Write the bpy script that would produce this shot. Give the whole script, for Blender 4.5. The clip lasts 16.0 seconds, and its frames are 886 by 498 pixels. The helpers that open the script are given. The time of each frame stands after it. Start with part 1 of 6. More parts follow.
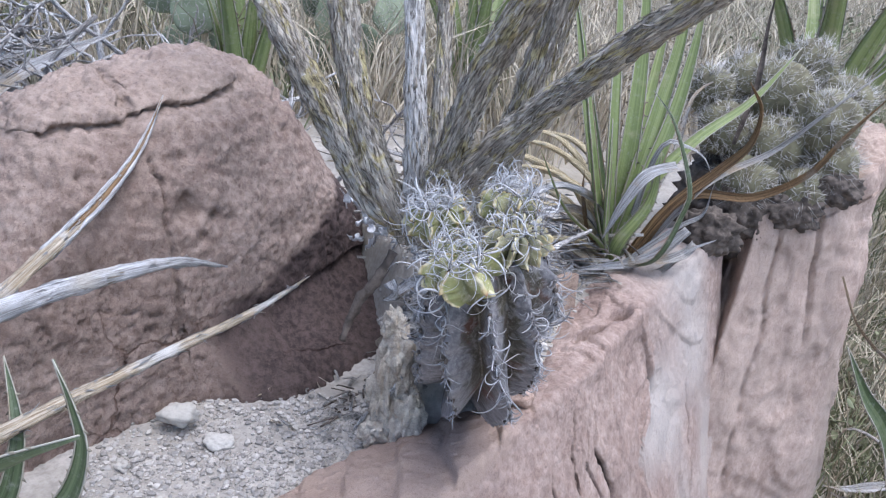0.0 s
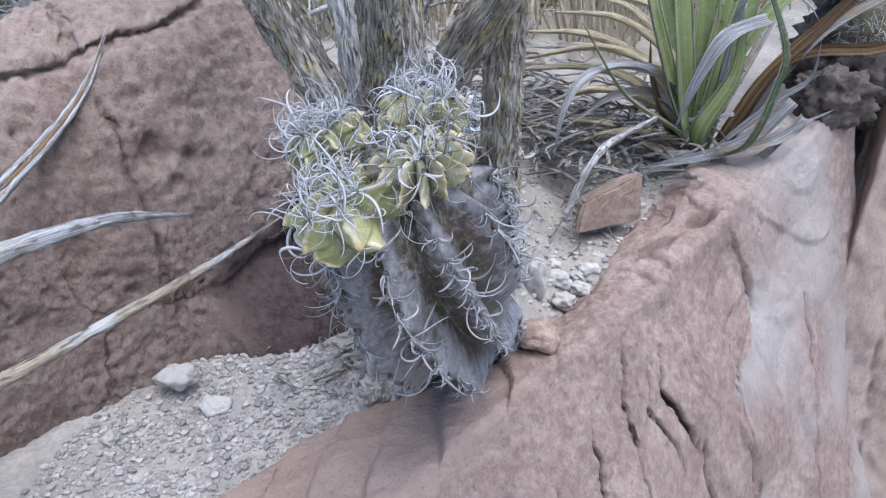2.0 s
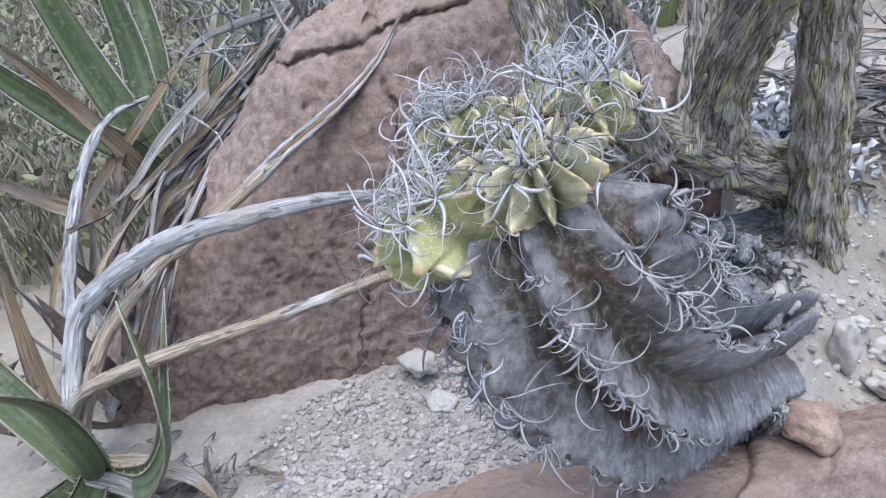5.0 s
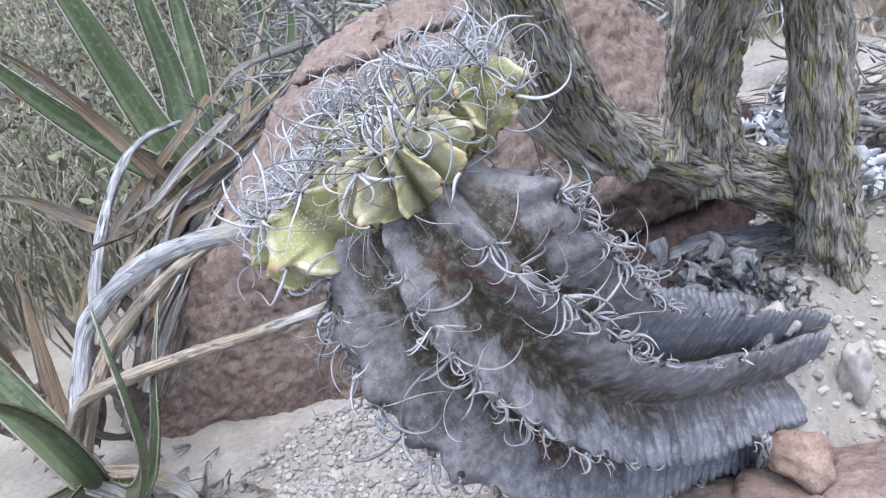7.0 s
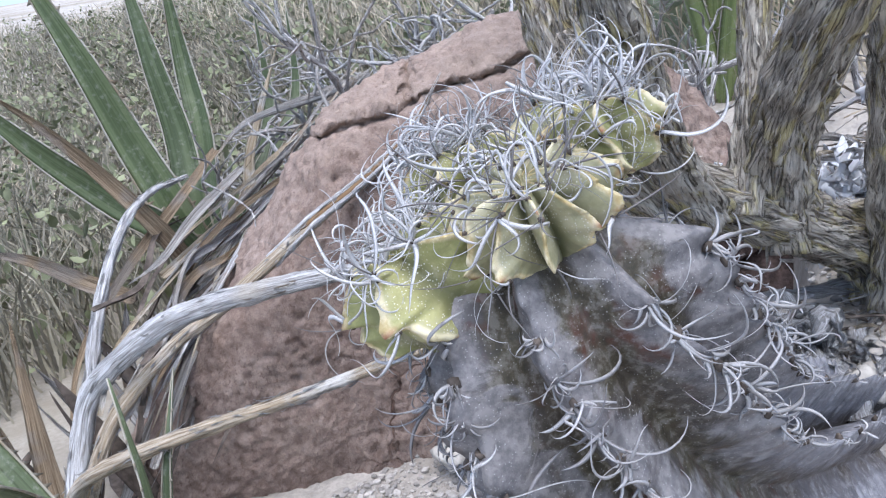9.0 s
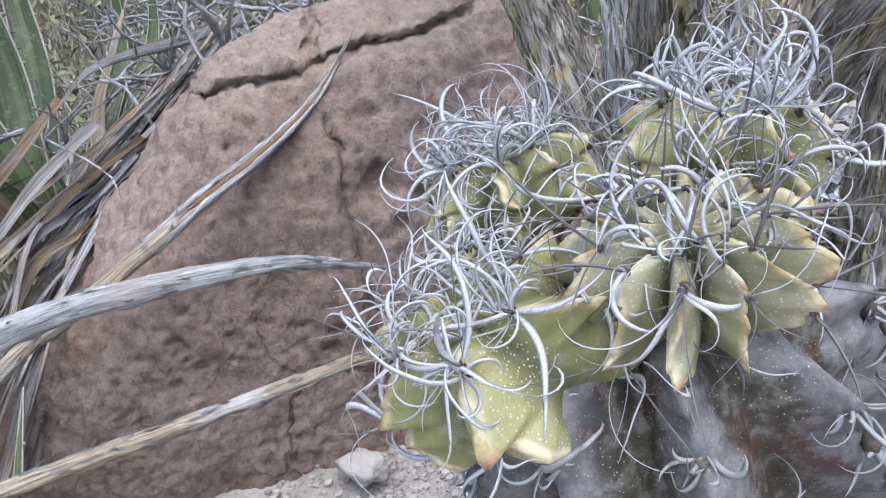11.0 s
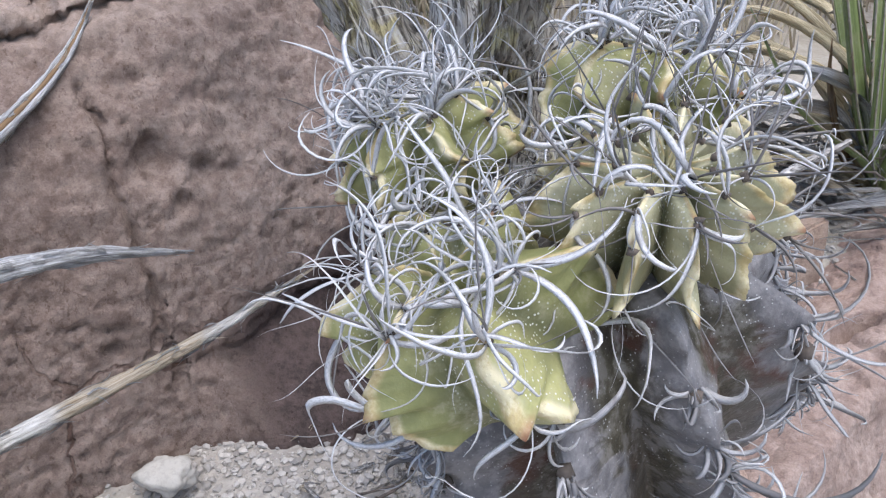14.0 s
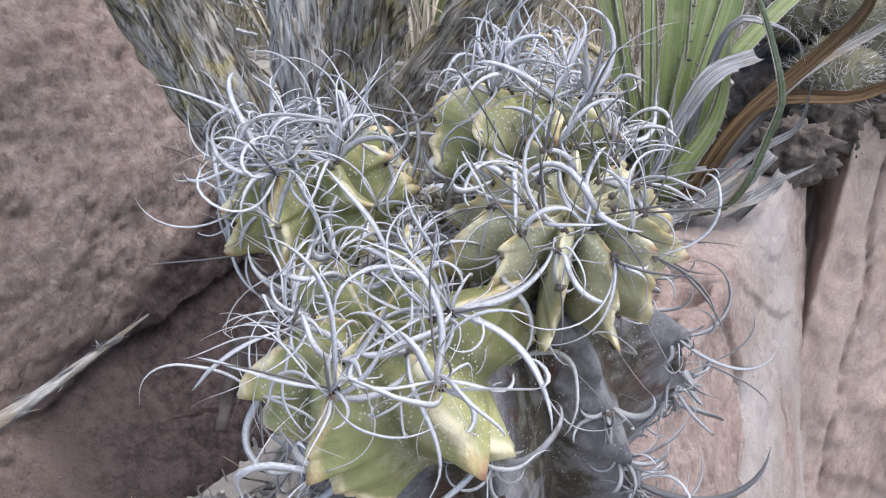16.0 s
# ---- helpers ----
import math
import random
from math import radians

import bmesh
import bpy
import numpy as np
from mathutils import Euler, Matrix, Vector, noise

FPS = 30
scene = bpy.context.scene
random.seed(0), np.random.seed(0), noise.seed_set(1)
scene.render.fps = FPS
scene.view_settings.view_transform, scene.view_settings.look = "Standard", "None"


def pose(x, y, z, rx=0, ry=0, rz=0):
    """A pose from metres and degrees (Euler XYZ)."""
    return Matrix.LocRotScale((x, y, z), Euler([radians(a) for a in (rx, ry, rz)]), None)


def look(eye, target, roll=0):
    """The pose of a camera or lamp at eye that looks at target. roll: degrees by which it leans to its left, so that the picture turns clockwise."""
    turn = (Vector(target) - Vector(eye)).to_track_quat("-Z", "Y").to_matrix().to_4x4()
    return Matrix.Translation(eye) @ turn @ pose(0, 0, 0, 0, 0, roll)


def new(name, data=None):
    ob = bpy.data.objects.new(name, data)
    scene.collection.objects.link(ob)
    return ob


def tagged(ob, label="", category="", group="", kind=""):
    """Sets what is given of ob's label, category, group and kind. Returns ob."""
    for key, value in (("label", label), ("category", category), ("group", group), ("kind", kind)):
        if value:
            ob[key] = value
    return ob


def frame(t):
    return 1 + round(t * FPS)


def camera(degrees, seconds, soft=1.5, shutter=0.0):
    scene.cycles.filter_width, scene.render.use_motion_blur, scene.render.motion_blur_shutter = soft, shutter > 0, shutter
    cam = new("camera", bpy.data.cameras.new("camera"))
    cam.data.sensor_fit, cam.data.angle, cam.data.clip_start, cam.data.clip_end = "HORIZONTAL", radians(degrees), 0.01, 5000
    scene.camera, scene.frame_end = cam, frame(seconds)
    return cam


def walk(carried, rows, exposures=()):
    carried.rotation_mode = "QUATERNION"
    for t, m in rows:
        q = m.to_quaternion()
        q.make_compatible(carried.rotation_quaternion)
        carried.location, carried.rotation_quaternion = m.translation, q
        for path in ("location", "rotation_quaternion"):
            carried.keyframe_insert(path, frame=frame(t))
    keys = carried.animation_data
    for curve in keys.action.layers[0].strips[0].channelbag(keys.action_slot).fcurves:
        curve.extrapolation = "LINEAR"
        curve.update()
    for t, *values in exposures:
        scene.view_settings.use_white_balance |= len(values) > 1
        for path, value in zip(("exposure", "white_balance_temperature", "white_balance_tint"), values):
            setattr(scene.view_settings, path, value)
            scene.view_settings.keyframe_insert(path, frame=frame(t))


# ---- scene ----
cam = camera(62.8, 16.0, 1.2)
PATH = [
    (0, (-0.024, -0.005, 0.437), (-0.016, 1.868, -0.264), 7.2),
    (0.5, (-0.018, 0.015, 0.423), (-0.021, 1.868, -0.33), 5.2),
    (1, (0.01, 0.034, 0.444), (-0.105, 1.865, -0.352), 1.9),
    (1.5, (0.054, 0.084, 0.43), (-0.207, 1.869, -0.433), -1.5),
    (2, (0.113, 0.148, 0.407), (-0.287, 1.855, -0.556), -3.9),
    (2.5, (0.125, 0.195, 0.406), (-0.421, 1.82, -0.623), -5.4),
    (3, (0.13, 0.233, 0.389), (-0.605, 1.751, -0.686), -3.8),
    (3.5, (0.165, 0.252, 0.385), (-0.905, 1.569, -0.673), -5.8),
    (3.7, (0.172, 0.257, 0.386), (-0.972, 1.548, -0.626), -6.3),
    (5.8, (0.203, 0.31, 0.346), (-1.185, 1.491, -0.478), -12.1),
    (6, (0.212, 0.322, 0.342), (-1.197, 1.48, -0.479), -12.3),
    (6.5, (0.227, 0.332, 0.333), (-1.26, 1.424, -0.439), -13.7),
    (7, (0.23, 0.338, 0.333), (-1.289, 1.412, -0.401), -13.3),
    (7.5, (0.238, 0.342, 0.327), (-1.295, 1.435, -0.346), -12.7),
    (8, (0.237, 0.339, 0.327), (-1.264, 1.483, -0.335), -11.9),
    (8.5, (0.214, 0.327, 0.332), (-1.285, 1.481, -0.318), -11.7),
    (8.7, (0.196, 0.322, 0.329), (-1.315, 1.48, -0.283), -12.3),
    (10.8, (0.079, 0.344, 0.335), (-1.165, 1.726, -0.402), -7.0),
    (11, (0.074, 0.34, 0.336), (-1.095, 1.767, -0.436), -6.8),
    (11.5, (0.07, 0.336, 0.337), (-0.925, 1.86, -0.493), -5.7),
    (12, (0.066, 0.337, 0.332), (-0.823, 1.899, -0.546), -4.4),
    (12.5, (0.063, 0.34, 0.333), (-0.735, 1.938, -0.565), -4.5),
    (13, (0.049, 0.337, 0.336), (-0.634, 1.987, -0.564), -4.1),
    (13.5, (0.037, 0.334, 0.336), (-0.601, 2.008, -0.552), -4.0),
    (14, (0.025, 0.331, 0.331), (-0.492, 2.042, -0.568), -2.8),
    (14.5, (0.015, 0.332, 0.326), (-0.383, 2.08, -0.561), -1.5),
    (15, (0.011, 0.331, 0.331), (-0.24, 2.107, -0.555), -1.0),
    (15.5, (0.008, 0.331, 0.332), (-0.091, 2.136, -0.523), 0.5),
    (16, (0.0, 0.328, 0.334), (0.034, 2.149, -0.49), 1.4),
]
walk(cam, [(t, look(eye, target, roll)) for t, eye, target, roll in PATH], [(0, 1.02, 5850, 12), (3.5, 0.85, 5740, 10), (6, 1.03, 5950, 11), (7.5, 1.14, 5920, 11), (12, 0.97, 6110, 11), (16, 1.0, 6240, 11)])

# ---- light ----
world = bpy.data.worlds.new("sky")
scene.world = world
world.use_nodes = True
wn = world.node_tree.nodes
sky = wn.new("ShaderNodeTexSky")
sky.sky_type, sky.sun_disc = "NISHITA", False
SUN_UP, SUN_TURN = radians(73), radians(118)
sky.sun_elevation, sky.sun_rotation = SUN_UP, SUN_TURN
sky.air_density, sky.dust_density, sky.ozone_density = 1.0, 2.0, 1.0
world.node_tree.links.new(sky.outputs[0], wn["Background"].inputs[0])
wn["Background"].inputs[1].default_value = 0.13
sun_data = bpy.data.lights.new("sun", "SUN")
sun_data.energy, sun_data.angle, sun_data.color = 2.0, radians(70), (1.0, 0.95, 0.89)
sun = new("sun", sun_data)
away = Vector((math.sin(SUN_TURN) * math.cos(SUN_UP), math.cos(SUN_TURN) * math.cos(SUN_UP), math.sin(SUN_UP)))
sun.matrix_world = look(away * 20, (0, 0, 0))


# ---- materials ----
def mix_node(nt, fac, a, b, blend="MIX"):
    n = nt.nodes.new("ShaderNodeMix")
    n.data_type, n.blend_type = "RGBA", blend
    for slot, value in ((0, fac), (6, a), (7, b)):
        if isinstance(value, bpy.types.NodeSocket):
            nt.links.new(value, n.inputs[slot])
        elif slot:
            n.inputs[slot].default_value = (*value, 1)
        else:
            n.inputs[slot].default_value = value
    return n.outputs[2]


def ramp_node(nt, value, low, high, a=0.0, b=1.0):
    n = nt.nodes.new("ShaderNodeMapRange")
    n.interpolation_type = "SMOOTHSTEP"
    nt.links.new(value, n.inputs[0])
    for slot, v in zip((1, 2, 3, 4), (low, high, a, b)):
        n.inputs[slot].default_value = v
    return n.outputs[0]


def noise_node(nt, scale, detail=6, rough=0.6, stretch=(1, 1, 1), space="Object", distort=0.0, turn=(0, 0, 0)):
    c = nt.nodes.new("ShaderNodeTexCoord")
    m = nt.nodes.new("ShaderNodeMapping")
    m.inputs["Scale"].default_value = stretch
    m.inputs["Rotation"].default_value = [radians(a) for a in turn]
    n = nt.nodes.new("ShaderNodeTexNoise")
    n.inputs["Scale"].default_value, n.inputs["Detail"].default_value = scale, detail
    n.inputs["Roughness"].default_value, n.inputs["Distortion"].default_value = rough, distort
    nt.links.new(c.outputs[space], m.inputs[0])
    nt.links.new(m.outputs[0], n.inputs[0])
    return n.outputs[0]


def spots_node(nt, scale, space="Object", stretch=(1, 1, 1)):
    c = nt.nodes.new("ShaderNodeTexCoord")
    m = nt.nodes.new("ShaderNodeMapping")
    m.inputs["Scale"].default_value = stretch
    n = nt.nodes.new("ShaderNodeTexVoronoi")
    n.inputs["Scale"].default_value = scale
    nt.links.new(c.outputs[space], m.inputs[0])
    nt.links.new(m.outputs[0], n.inputs[0])
    return n.outputs[0]


def attr_node(nt, name):
    n = nt.nodes.new("ShaderNodeAttribute")
    n.attribute_name = name
    return n.outputs["Fac"]


def random_node(nt):
    return nt.nodes.new("ShaderNodeObjectInfo").outputs["Random"]


def island_node(nt):
    return nt.nodes.new("ShaderNodeNewGeometry").outputs["Random Per Island"]


def material(name, rough=0.85, spec=0.3):
    m = bpy.data.materials.new(name)
    m.use_nodes = True
    nt = m.node_tree
    p = nt.nodes["Principled BSDF"]
    p.inputs["Roughness"].default_value = rough
    p.inputs["Specular IOR Level"].default_value = spec
    return m, nt, p


def bump(nt, p, height, strength, distance):
    n = nt.nodes.new("ShaderNodeBump")
    n.inputs["Strength"].default_value, n.inputs["Distance"].default_value = strength, distance
    nt.links.new(height, n.inputs["Height"])
    last = p.inputs["Normal"]
    if last.links:
        nt.links.new(last.links[0].from_socket, n.inputs["Normal"])
    nt.links.new(n.outputs[0], last)


def times(nt, a, b):
    n = nt.nodes.new("ShaderNodeMath")
    n.operation = "MULTIPLY"
    nt.links.new(a, n.inputs[0])
    nt.links.new(b, n.inputs[1])
    return n.outputs[0]


def sandstone(name, light, dark, stain, streak=(1, 1, 1), turn=(0, 0, 0), white=None, cracks=0.0, grain=1.0, zone=False, tall=None, maroon_shade=False, pitted=0.3, crust_or_light=None):
    m, nt, p = material(name, 0.92, 0.15)
    big = noise_node(nt, 7, 8, 0.65, streak, turn=turn)
    c = mix_node(nt, ramp_node(nt, big, 0.35, 0.65), dark, light)
    fine = noise_node(nt, 90, 8, 0.75, streak, turn=turn)
    c = mix_node(nt, ramp_node(nt, fine, 0.36, 0.64, 0.0, grain), c, mix_node(nt, 1.0, c, (0.62, 0.58, 0.57), "MULTIPLY"))
    blot = noise_node(nt, 22, 5, 0.6, streak, distort=0.8, turn=turn)
    c = mix_node(nt, ramp_node(nt, blot, 0.58, 0.74, 0, 0.5), c, stain)
    if white:
        pale = attr_node(nt, "pale") if zone else noise_node(nt, 4.5, 6, 0.6, streak, distort=0.6, turn=turn)
        c = mix_node(nt, ramp_node(nt, pale, 0.40, 0.72, 0, 0.65), c, mix_node(nt, ramp_node(nt, fine, 0.35, 0.65), tuple(0.78 * w for w in white), white))
    # Lighter cap: the sky's light on its top is put into the colour
    if crust_or_light:
        c = mix_node(nt, times(nt, attr_node(nt, "crust_or_light"), ramp_node(nt, blot, 0.34, 0.62, 0.95, 0.45)), c, mix_node(nt, ramp_node(nt, fine, 0.35, 0.65), crust_or_light, tuple(0.74 * w for w in crust_or_light)))
    # Dark maroon foot, with the shade under its ledge painted in
    if maroon_shade:
        c = mix_node(nt, times(nt, ramp_node(nt, attr_node(nt, "maroon_shade"), 0.0, 0.8), ramp_node(nt, big, 0.25, 0.6, 0.8, 1.0)), c, mix_node(nt, ramp_node(nt, fine, 0.35, 0.65), (0.050, 0.038, 0.037), (0.135, 0.10, 0.094)))
    if zone:
        c = mix_node(nt, times(nt, ramp_node(nt, attr_node(nt, "warm"), 0.0, 1.0, 0, 0.75), ramp_node(nt, blot, 0.3, 0.6, 1.0, 0.5)), c, mix_node(nt, ramp_node(nt, fine, 0.35, 0.65), (0.48, 0.35, 0.275), (0.66, 0.51, 0.415)))
    if zone:
        c = mix_node(nt, ramp_node(nt, attr_node(nt, "split"), 0.15, 0.6, 0, 0.9), c, (0.055, 0.043, 0.038))
    pores = noise_node(nt, 300, 5, 0.65, (1, 1, 0.5))
    c = mix_node(nt, times(nt, ramp_node(nt, pores, 0.57, 0.64, 0, pitted), ramp_node(nt, blot, 0.36, 0.52)), c, mix_node(nt, 1.0, c, (0.40, 0.34, 0.31), "MULTIPLY"))
    if cracks:
        co = nt.nodes.new("ShaderNodeTexCoord")
        mp = nt.nodes.new("ShaderNodeMapping")
        mp.inputs["Scale"].default_value = tall or streak
        warp = nt.nodes.new("ShaderNodeMixRGB")
        warp.blend_type = "LINEAR_LIGHT"
        warp.inputs[0].default_value = 0.045
        wob = nt.nodes.new("ShaderNodeTexNoise")
        wob.inputs["Scale"].default_value, wob.inputs["Detail"].default_value = 14, 4
        vor = nt.nodes.new("ShaderNodeTexVoronoi")
        vor.feature, vor.inputs["Scale"].default_value = "DISTANCE_TO_EDGE", cracks
        nt.links.new(co.outputs["Object"], mp.inputs[0])
        nt.links.new(mp.outputs[0], wob.inputs[0])
        nt.links.new(mp.outputs[0], warp.inputs[1])
        nt.links.new(wob.outputs[1], warp.inputs[2])
        nt.links.new(warp.outputs[0], vor.inputs[0])
        gap = ramp_node(nt, vor.outputs[0], 0.003, 0.011, 0.8, 0.0)
        some = nt.nodes.new("ShaderNodeMath")
        some.operation = "MULTIPLY"
        nt.links.new(gap, some.inputs[0])
        nt.links.new(ramp_node(nt, noise_node(nt, 5, 3, 0.5, streak), 0.52, 0.62), some.inputs[1])
        c = mix_node(nt, some.outputs[0], c, mix_node(nt, 1.0, c, (0.42, 0.33, 0.30), "MULTIPLY"))
        low = nt.nodes.new("ShaderNodeMath")
        low.operation = "MULTIPLY"
        low.inputs[1].default_value = -1.0
        nt.links.new(some.outputs[0], low.inputs[0])
        bump(nt, p, low.outputs[0], 1.0, 0.004)
    grit = noise_node(nt, 900, 3, 0.6)
    c = mix_node(nt, ramp_node(nt, grit, 0.35, 0.7, 0.0, 0.35), c, mix_node(nt, 1.0, c, (0.5, 0.5, 0.5), "MULTIPLY"))
    nt.links.new(c, p.inputs["Base Color"])
    bump(nt, p, fine, 0.6, 0.0055 * grain)
    bump(nt, p, noise_node(nt, 300, 6, 0.7), 0.9, 0.0026)
    bump(nt, p, grit, 0.35, 0.0006)
    return m


M_BOULDER = sandstone("boulder_sandstone", (0.46, 0.365, 0.315), (0.345, 0.265, 0.226), (0.25, 0.18, 0.155), cracks=5.0, maroon_shade=True, pitted=0.5, crust_or_light=(0.515, 0.408, 0.347))
M_SLAB = sandstone("slab_sandstone", (0.55, 0.432, 0.378), (0.43, 0.325, 0.282), (0.38, 0.262, 0.22), (1, 1, 0.8), white=(0.61, 0.575, 0.54), grain=0.85, zone=True)
M_BLOCK = sandstone("block_sandstone", (0.62, 0.49, 0.42), (0.46, 0.35, 0.295), (0.37, 0.26, 0.212), (1.0, 1.0, 0.6), grain=0.7, white=(0.60, 0.50, 0.43), cracks=4.0, tall=(1, 1, 0.25))


def soil_material():
    m, nt, p = material("dusty_soil", 0.97, 0.1)
    big = noise_node(nt, 9, 8, 0.65)
    c = mix_node(nt, ramp_node(nt, big, 0.35, 0.65), (0.37, 0.343, 0.31), (0.56, 0.528, 0.49))
    far = noise_node(nt, 0.9, 6, 0.6)
    fine = noise_node(nt, 160, 6, 0.7)
    c = mix_node(nt, ramp_node(nt, fine, 0.35, 0.7, 0, 0.6), c, (0.27, 0.25, 0.225))
    c = mix_node(nt, ramp_node(nt, far, 0.45, 0.6, 0, 0.5), c, (0.22, 0.19, 0.13))
    nt.links.new(c, p.inputs["Base Color"])
    bump(nt, p, fine, 0.7, 0.003)
    bump(nt, p, noise_node(nt, 700, 4, 0.7), 0.5, 0.0008)
    return m


M_SOIL = soil_material()


def pebble_material(name, a, b, per_island):
    m, nt, p = material(name, 0.93, 0.15)
    pick = island_node(nt) if per_island else random_node(nt)
    c = mix_node(nt, pick, a, b)
    n = noise_node(nt, 260, 5, 0.7)
    c = mix_node(nt, ramp_node(nt, n, 0.4, 0.7, 0, 0.5), c, (0.30, 0.28, 0.26))
    nt.links.new(c, p.inputs["Base Color"])
    bump(nt, p, n, 0.5, 0.001)
    return m


M_GRAVEL = pebble_material("gravel_grey", (0.25, 0.238, 0.225), (0.56, 0.532, 0.50), True)
M_PEBBLE = pebble_material("pebble_pale", (0.37, 0.35, 0.32), (0.55, 0.525, 0.485), False)
M_CHALK = pebble_material("chalk_pebble", (0.44, 0.42, 0.385), (0.62, 0.60, 0.56), False)
M_REDSTONE = sandstone("red_stone", (0.70, 0.53, 0.44), (0.56, 0.41, 0.33), (0.46, 0.31, 0.24))
M_TANSTONE = sandstone("tan_stone", (0.53, 0.415, 0.335), (0.42, 0.315, 0.25), (0.33, 0.23, 0.17), white=(0.56, 0.47, 0.40))
M_CLAY = sandstone("pale_clay", (0.86, 0.80, 0.69), (0.68, 0.62, 0.52), (0.56, 0.49, 0.39), pitted=0.15)


def bark_material(name, dark, mid, yellow, yellow_amount):
    """Peeling fibrous bark: long torn streaks along the limb, bare yellowish places and dark fissures."""
    m, nt, p = material(name, 0.95, 0.1)
    long = noise_node(nt, 1, 8, 0.72, (150, 27, 1), "UV", 1.8)
    c = mix_node(nt, ramp_node(nt, long, 0.34, 0.64), dark, mid)
    patch = noise_node(nt, 1, 5, 0.6, (46, 17, 1), "UV", 1.8)
    c = mix_node(nt, ramp_node(nt, patch, 0.64 - yellow_amount, 0.76 - yellow_amount, 0, 0.8), c, mix_node(nt, ramp_node(nt, long, 0.38, 0.6), mix_node(nt, 1.0, c, yellow, "MULTIPLY"), yellow))
    zone = noise_node(nt, 9, 4, 0.6)
    c = mix_node(nt, ramp_node(nt, zone, 0.46, 0.62, 0, 0.55), c, mix_node(nt, 1.0, c, (0.45, 0.41, 0.37), "MULTIPLY"))
    pale = noise_node(nt, 1, 6, 0.7, (330, 44, 1), "UV", 1.8)
    c = mix_node(nt, ramp_node(nt, pale, 0.57, 0.66, 0, 0.7), c, (0.72, 0.71, 0.70))
    split = noise_node(nt, 1, 7, 0.72, (230, 36, 1), "UV", 2.2)
    c = mix_node(nt, ramp_node(nt, split, 0.40, 0.47, 0.80, 0), c, (0.095, 0.081, 0.068))
    nt.links.new(c, p.inputs["Base Color"])
    bump(nt, p, long, 0.9, 0.0026)
    bump(nt, p, ramp_node(nt, split, 0.38, 0.5), 0.8, 0.0016)
    return m


M_BARK = bark_material("peeling_bark", (0.26, 0.232, 0.20), (0.63, 0.59, 0.52), (0.62, 0.55, 0.28), 0.155)
M_BARK_PALE = bark_material("bleached_bark", (0.38, 0.36, 0.34), (0.72, 0.71, 0.70), (0.50, 0.46, 0.30), 0.02)


def fibre_material(name, a, b, c3, amount=0.55, coarse=(9, 1.6, 1), thin=(34, 5, 1)):
    """Dry leaf fibre: long streaks along the leaf."""
    m, nt, p = material(name, 0.85, 0.2)
    long = noise_node(nt, 1, 6, 0.65, coarse, "UV", 0.5)
    c = mix_node(nt, ramp_node(nt, long, 0.38, 0.62), a, b)
    zone = noise_node(nt, 14, 4, 0.6)
    c = mix_node(nt, ramp_node(nt, zone, amount, amount + 0.12, 0, 0.9), c, c3)
    fine = noise_node(nt, 1, 5, 0.7, thin, "UV", 0.4)
    c = mix_node(nt, ramp_node(nt, fine, 0.40, 0.52, 0.8, 0), c, mix_node(nt, 1.0, c, (0.4, 0.36, 0.32), "MULTIPLY"))
    nt.links.new(c, p.inputs["Base Color"])
    bump(nt, p, fine, 1.0, 0.0018)
    bump(nt, p, long, 0.6, 0.002)
    return m


M_DRY_WHITE = fibre_material("bleached_leaf", (0.34, 0.335, 0.335), (0.64, 0.645, 0.665), (0.44, 0.37, 0.28), 0.54)
M_DRY_TAN = fibre_material("tan_leaf", (0.46, 0.37, 0.25), (0.64, 0.57, 0.46), (0.68, 0.67, 0.65), 0.47)
M_ROLL_WHITE = fibre_material("bleached_roll", (0.42, 0.42, 0.43), (0.76, 0.765, 0.785), (0.58, 0.54, 0.48), 0.60, (420, 16, 1), (1500, 40, 1))
M_ROLL_TAN = fibre_material("tan_roll", (0.42, 0.34, 0.24), (0.63, 0.56, 0.46), (0.70, 0.69, 0.67), 0.48, (420, 16, 1), (1500, 40, 1))
M_ROLL_STRAW = fibre_material("straw_roll", (0.50, 0.40, 0.24), (0.74, 0.64, 0.43), (0.62, 0.54, 0.42), 0.58, (420, 16, 1), (1500, 40, 1))
M_DRY_BROWN = fibre_material("brown_leaf", (0.13, 0.085, 0.05), (0.36, 0.235, 0.125), (0.30, 0.24, 0.18), 0.54)
M_DRY_UMBER = fibre_material("umber_leaf", (0.22, 0.165, 0.11), (0.40, 0.315, 0.22), (0.32, 0.285, 0.25), 0.48)
M_DRY_GREY = fibre_material("grey_leaf", (0.30, 0.285, 0.27), (0.58, 0.565, 0.55), (0.40, 0.33, 0.25), 0.54)


